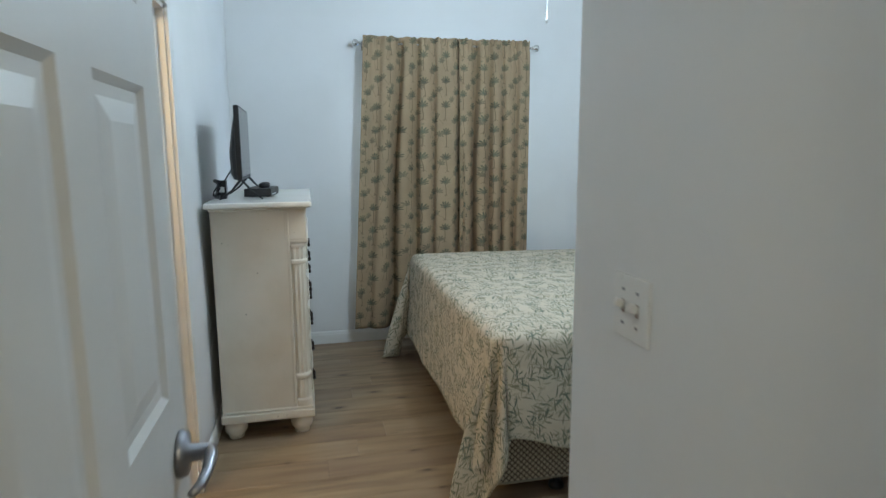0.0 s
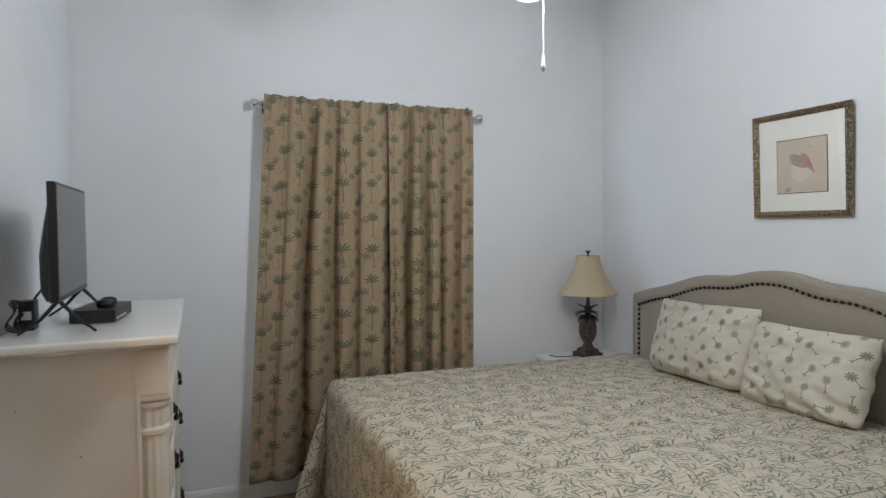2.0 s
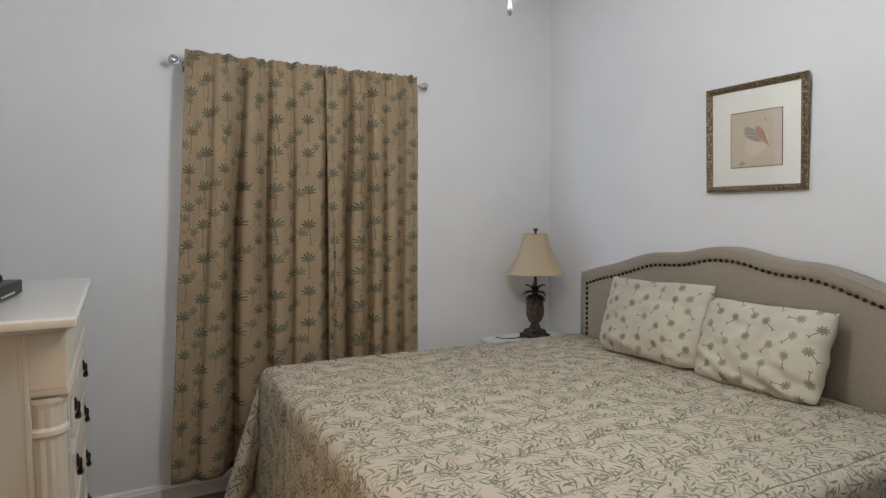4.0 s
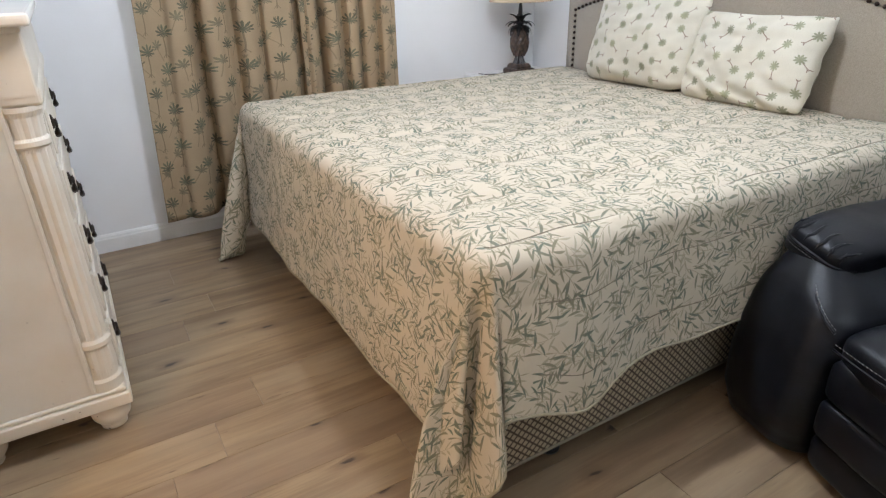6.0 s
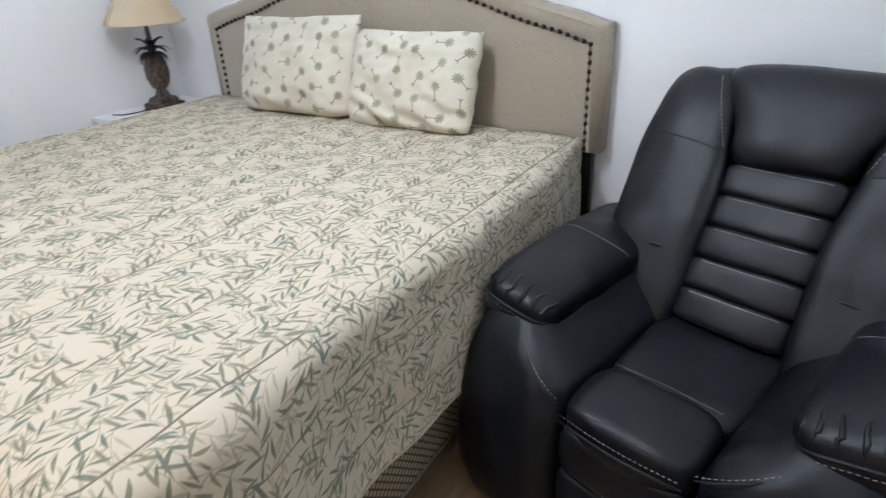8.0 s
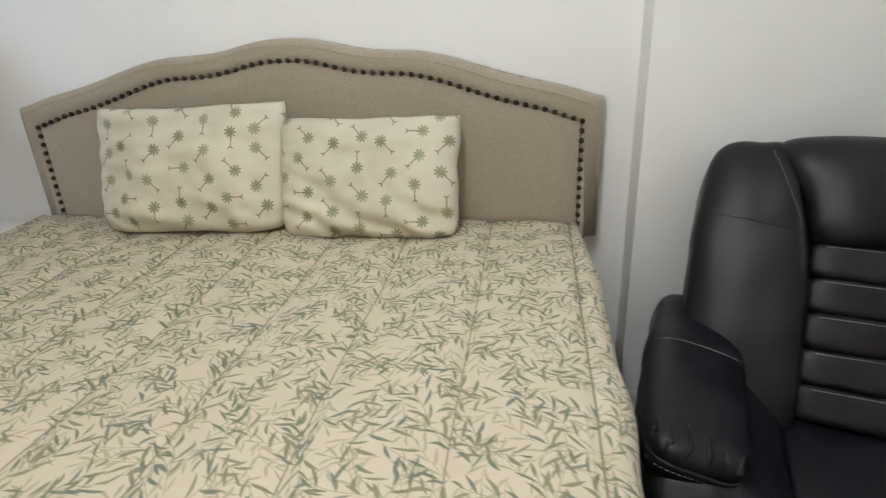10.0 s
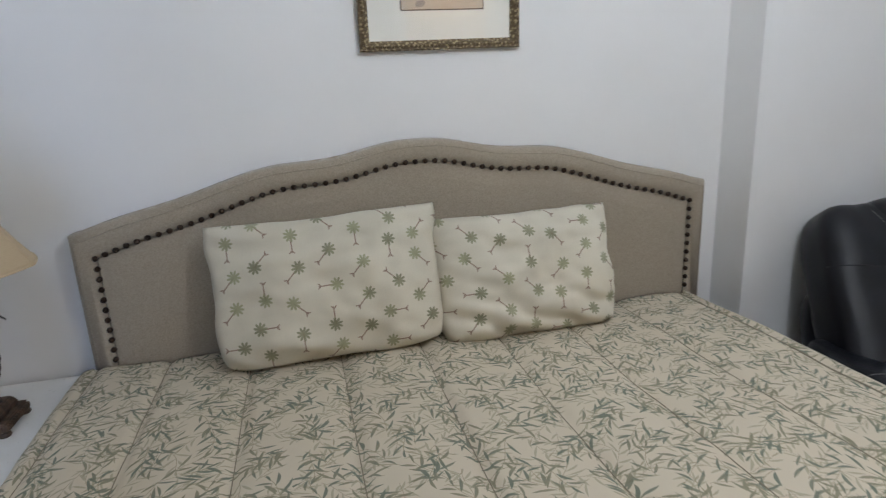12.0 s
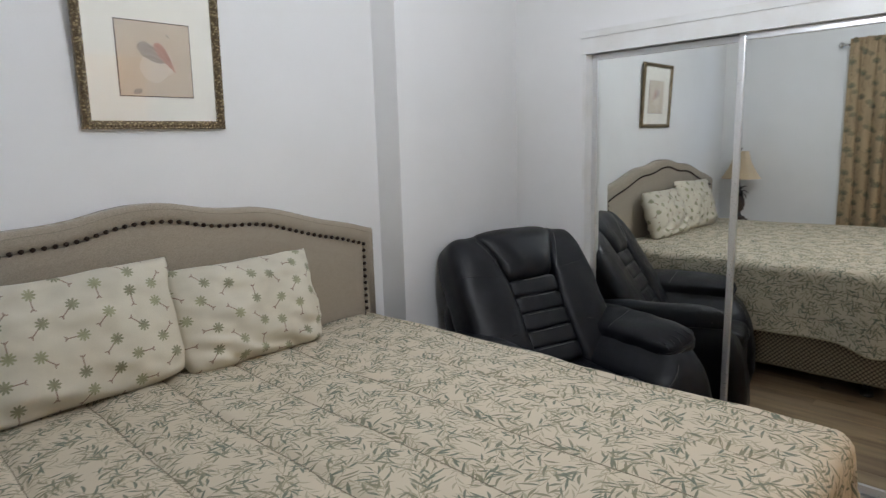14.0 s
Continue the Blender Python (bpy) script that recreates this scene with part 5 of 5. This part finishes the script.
def pad(name, size, m, parent=rec, puff=0.30, power=6.0, n=14, wrinkle=0.006, seed=0.0, bend=None):
    """A leather cushion; bend reshapes it in its own frame, in parts of its half size."""
    bm = cushion(size, puff, power, n, n, wrinkle, seed)
    if bend:
        for v in bm.verts:
            c = Vector((v.co.x / size[0] * 2, v.co.y / size[1] * 2, v.co.z / size[2] * 2))
            v.co = v.co + bend(c)
    return part(name, move(bm, m), M_LEATHER, parent, smooth=True)


def stitch(points, parent, gap=0.012, long=0.0065, thick=0.0011):
    """A row of short pale stitches along a line."""
    pts = [Vector(p) for p in points]
    bm = bmesh.new()
    walked, due = 0.0, 0.0
    for p, q in zip(pts, pts[1:]):
        seg = (q - p).length
        d = (q - p).normalized()
        while due + long <= walked + seg:
            a = p + d * (due - walked)
            tube([a, a + d * long], thick, 4, bm)
            due += gap
        walked += seg
    return part("stitching", bm, M_THREAD, parent)


def crease(points, parent, radius=0.0035):
    return part("seam", tube(points, radius, 6), M_LEATHER, parent, smooth=True)


def rounded(x0, x1, y0, y1, r, steps=10):
    """Points round a rectangle with rounded corners and points along its long sides."""
    pts = []
    corners = ((x1 - r, y1 - r, 0), (x0 + r, y1 - r, 90), (x0 + r, y0 + r, 180), (x1 - r, y0 + r, 270))
    for k, (cx, cy, a0) in enumerate(corners):
        arc = [(cx + r * math.cos(radians(a0 + 90 * j / steps)), cy + r * math.sin(radians(a0 + 90 * j / steps))) for j in range(steps + 1)]
        nx, ny, na = corners[(k + 1) % 4]
        first = (nx + r * math.cos(radians(na)), ny + r * math.sin(radians(na)))
        pts += arc
        pts += [(arc[-1][0] + (first[0] - arc[-1][0]) * j / 8, arc[-1][1] + (first[1] - arc[-1][1]) * j / 8) for j in range(1, 8)]
    return pts


def side_body(s):
    """The puffed side below an arm: it swells forward and outward low down and slopes in to the seat above."""
    bm = bmesh.new()
    keys = ((0.010, 0.436, 0.175, -0.060, 0.80), (0.035, 0.460, 0.164, -0.092, 0.82), (0.12, 0.478, 0.158, -0.112, 0.83), (0.24, 0.484, 0.157, -0.106, 0.83), (0.34, 0.484, 0.157, -0.088, 0.82),
            (0.410, 0.482, 0.159, -0.068, 0.81), (0.445, 0.479, 0.168, -0.054, 0.80), (0.470, 0.476, 0.188, -0.042, 0.79), (0.495, 0.470, 0.222, -0.026, 0.78), (0.520, 0.462, 0.256, -0.004, 0.77),
            (0.545, 0.450, 0.282, 0.022, 0.76), (0.565, 0.432, 0.300, 0.050, 0.74))
    rings = []
    for (za, *pa), (zb, *pb) in zip(keys, keys[1:]):
        for j in range(3):
            k = j / 3
            z = za + (zb - za) * k
            xo, xi, yf, yb = [a + (b - a) * k for a, b in zip(pa, pb)]
            rings.append((z, rounded(xi, xo, yf, yb, min(0.085, (xo - xi) * 0.36))))
    z, (xo, xi, yf, yb) = keys[-1][0], keys[-1][1:]
    rings.append((z, rounded(xi, xo, yf, yb, (xo - xi) * 0.36)))
    vs = []
    for z, pts in rings:
        row = []
        for x, y in pts:
            w = 0.006 * noise.noise(Vector((x * 7 * s, y * 7, z * 9))) + 0.0025 * noise.noise(Vector((x * 22 * s, y * 22, z * 14)))
            row.append(bm.verts.new((s * (x + w), y + w, z)))
        vs.append(row)
    for a, b in zip(vs, vs[1:]):
        for k in range(len(a)):
            bm.faces.new((a[k], a[(k + 1) % len(a)], b[(k + 1) % len(a)], b[k]))
    bm.faces.new(list(reversed(vs[0])))
    bm.faces.new(vs[-1])
    return bm


pad("base", (0.30, 0.70, 0.30), pose(0, 0.44, 0.190), puff=0.08, power=9)
front = pad("footrest", (0.312, 0.15, 0.130), pose(0.0, 0.000, 0.312, -4, 0, 0), puff=0.12, power=6)
pad("footrest_roll", (0.312, 0.15, 0.125), pose(0.0, -0.004, 0.192, -4, 0, 0), front, puff=0.12, power=6)
pad("footrest_roll", (0.312, 0.14, 0.110), pose(0.0, 0.002, 0.080, -2, 0, 0), front, puff=0.12, power=6)
seat = pad("seat", (0.345, 0.52, 0.14), pose(0, 0.375, 0.378, 3, 0, 0), puff=0.14, power=6, wrinkle=0.010, bend=lambda c: Vector((0, 0, -0.012 * (1 - c.x * c.x))))
nose = pad("seat_nose", (0.320, 0.215, 0.130), pose(0, 0.048, 0.396, 4, 0, 0), seat, puff=0.20, power=5, n=18, wrinkle=0.008, bend=lambda c: Vector((0, -0.012 * (1 - c.x * c.x), 0.006 * (1 - c.x * c.x))))
stitch([(-0.146 + 0.0292 * k, -0.066 - 0.013 * math.sin(math.pi * k / 10), 0.420 + 0.002 * math.sin(math.pi * k / 10)) for k in range(11)], nose)
crease([(-0.146 + 0.0292 * k, -0.071 - 0.013 * math.sin(math.pi * k / 10), 0.408) for k in range(11)], nose, 0.0030)
stitch([(-0.135 + 0.027 * k, 0.146, 0.456 - 0.006 * abs(k - 5) / 5) for k in range(11)], seat, 0.008, 0.0068, 0.0008)

for s in (-1, 1):
    side = part("arm_panel", side_body(s), M_LEATHER, rec, smooth=True)
    # seam between the front and the sloping top of the side
    edge = [(s * (0.162 + 0.0135 * k), -0.062 + 0.0011 * k * k * 0.5, 0.441 + 0.0060 * k) for k in range(11)]
    crease([Vector(p) + Vector((0, 0.004, -0.001)) for p in edge], side, 0.0030)
    stitch([Vector(p) + Vector((0, 0.004, 0.010)) for p in edge], side)

    def droop(c):
        """The pad sags over its front end and outer edge and is crowned across."""
        f = max(0.0, -c.y - 0.55)
        return Vector((0, -0.03 * f, -0.06 * f * f - 0.014 * c.x * c.x))

    place = pose(s * 0.380, 0.372, 0.574, -0.5, -s * 14, -s * 1.5)
    arm = pad("arm_rest", (0.232, 0.670, 0.118), place, rec, puff=0.07, power=5.0, n=22, wrinkle=0.009, seed=7.0 + s, bend=droop)
    # ruffles gathered along the front lip, above a bound edge
    ahead, down = place.to_3x3() @ Vector((0, 1, 0)), place.to_3x3() @ Vector((0, 0, -1))
    for k in range(6):
        u = -0.085 + 0.034 * k + 0.006 * math.sin(5 * k)
        top = onto(arm, [place @ Vector((u + 0.006 * math.sin(k + j), -0.330 + 0.020 * j, 0.0)) for j in range(4)], down, -0.0015)
        lead = onto(arm, [place @ Vector((u, 0.0, 0.002 + 0.012 * j)) for j in range(3)], ahead, -0.002)
        line = lead + top
        part("ruffle", tube(line, [0.0012 + 0.0050 * math.sin(math.pi * j / (len(line) - 1)) for j in range(len(line))], 8), M_LEATHER, arm, smooth=True)
    lip = onto(arm, [place @ Vector((-0.108 + 0.0216 * k, 0.0, -0.006 - 0.008 * ((k - 5) / 5) ** 2)) for k in range(11)], ahead, 0.001)
    crease(lip, arm, 0.005)
    stitch(onto(arm, [p + Vector((0, 0, -0.014)) for p in lip], ahead, 0.001), arm)
    stitch(onto(arm, [place @ Vector((-0.104 + 0.0208 * k, 0.020 + 0.030 * (k / 10) ** 2, 0.0)) for k in range(11)], down, 0.0008), arm, 0.0085, 0.0075, 0.0009)

# back: leaning frame, wings, ribbed middle, head cushion that widens and rolls over the top
LEAN_BACK = pose(0, 0.478, 0.53, -32, 0, 0)
back = part("backrest", move(cushion((0.74, 0.14, 0.70), 0.10, 6, 16, 16, 0.004, 2.0), LEAN_BACK @ pose(0, 0.115, 0.215)), M_LEATHER, rec, smooth=True)
for s in (-1, 1):
    def shape(c, s=s):
        """Wings narrow towards the top, where the head cushion spreads, and round off at the outer shoulder."""
        top = max(0.0, c.z + 0.05)
        inner, out = max(0.0, -c.x * s), max(0.0, c.x * s)
        return Vector((s * 0.062 * inner * top ** 1.5 - s * 0.014 * out * max(0.0, c.z - 0.5), 0.026 * out * out + 0.030 * max(0.0, c.z) ** 3, -0.012 * out * out * max(0.0, c.z) + 0.02 * inner * max(0.0, c.z)))

    wing = pad("wing", (0.292, 0.205, 0.825), LEAN_BACK @ pose(s * 0.279, 0.070, 0.215), back, puff=0.07, power=5.5, n=26, wrinkle=0.007, seed=5.0 * s, bend=shape)
    inward = LEAN_BACK.to_3x3() @ Vector((0, 1, 0))
    crease(onto(wing, [LEAN_BACK @ Vector((s * (0.165 + 0.012 * k), 0.0, 0.372 + 0.0016 * k)) for k in range(22)], inward, -0.0004), wing, 0.0022)
    stitch(onto(wing, [LEAN_BACK @ Vector((s * (0.168 + 0.0075 * k), 0.0, 0.385 + 0.0185 * k)) for k in range(12)], inward, 0.0006), wing)
    # a pinch beside the seat
    part("pinch", tube(onto(wing, [LEAN_BACK @ Vector((s * (0.205 + 0.016 * k), 0.0, 0.076 + 0.003 * math.sin(k))) for k in range(5)], inward, -0.003), [0.001, 0.005, 0.007, 0.005, 0.001], 8), M_LEATHER, wing, smooth=True)
for k in range(5):
    z = -0.045 + 0.0885 * k
    high = 0.098
    rib = pad("back_rib", (0.300, 0.120, high), LEAN_BACK @ pose(0, 0.046, z), back, puff=0.06, power=6, n=12, wrinkle=0.005, seed=k * 2.0)
    stitch(onto(rib, [LEAN_BACK @ Vector((-0.138 + 0.0276 * j, 0.0, z + 0.033)) for j in range(11)], inward, 0.0004), rib, 0.0095, 0.0085, 0.0009)


def spread_head(c):
    """The head cushion widens upward and rolls back over the top."""
    up = max(0.0, c.z + 0.4)
    return Vector((0.168 * 0.5 * c.x * up, 0.050 * max(0.0, c.z) ** 3, 0.012 * (1 - c.x * c.x) * max(0.0, c.z)))


head = pad("head_cushion", (0.325, 0.215, 0.305), LEAN_BACK @ pose(0, 0.068, 0.492), back, puff=0.09, power=5, n=20, wrinkle=0.010, seed=9.0, bend=spread_head)
# outer back shell
pad("back_shell", (0.86, 0.13, 0.68), LEAN_BACK @ pose(0, 0.222, 0.060), rec, puff=0.12, power=7, wrinkle=0.003, seed=4.0)

# ---- floor planks, laid along x in staggered rows ----
def plank_mesh(length, width):
    g = 0.0005
    bm = box((g, g, -0.006), (length - g, width - g, 0.0))
    edges = [e for e in bm.edges if all(v.co.z > -0.001 for v in e.verts)]
    bmesh.ops.bevel(bm, geom=edges, offset=0.0010, segments=1, affect="EDGES")
    return mesh_of("plank", bm, M_FLOOR)


PLANK_W, PLANK_L = 0.180, 1.22
whole = plank_mesh(PLANK_L, PLANK_W)
rng = random.Random(5)
y = -1.80
while y < NORTH:
    x = -2.2 - rng.random() * PLANK_L
    while x < EAST:
        lo, hi = max(x, -2.2), min(x + PLANK_L, EAST + 0.1)
        if hi - lo > 0.05:
            if hi - lo > PLANK_L - 0.001:
                me = whole
            else:
                me = plank_mesh(hi - lo, PLANK_W)
            ob = new("plank", me)
            ob.parent, ob.location = floor, (lo, y, 0.0)
        x += PLANK_L
    y += PLANK_W
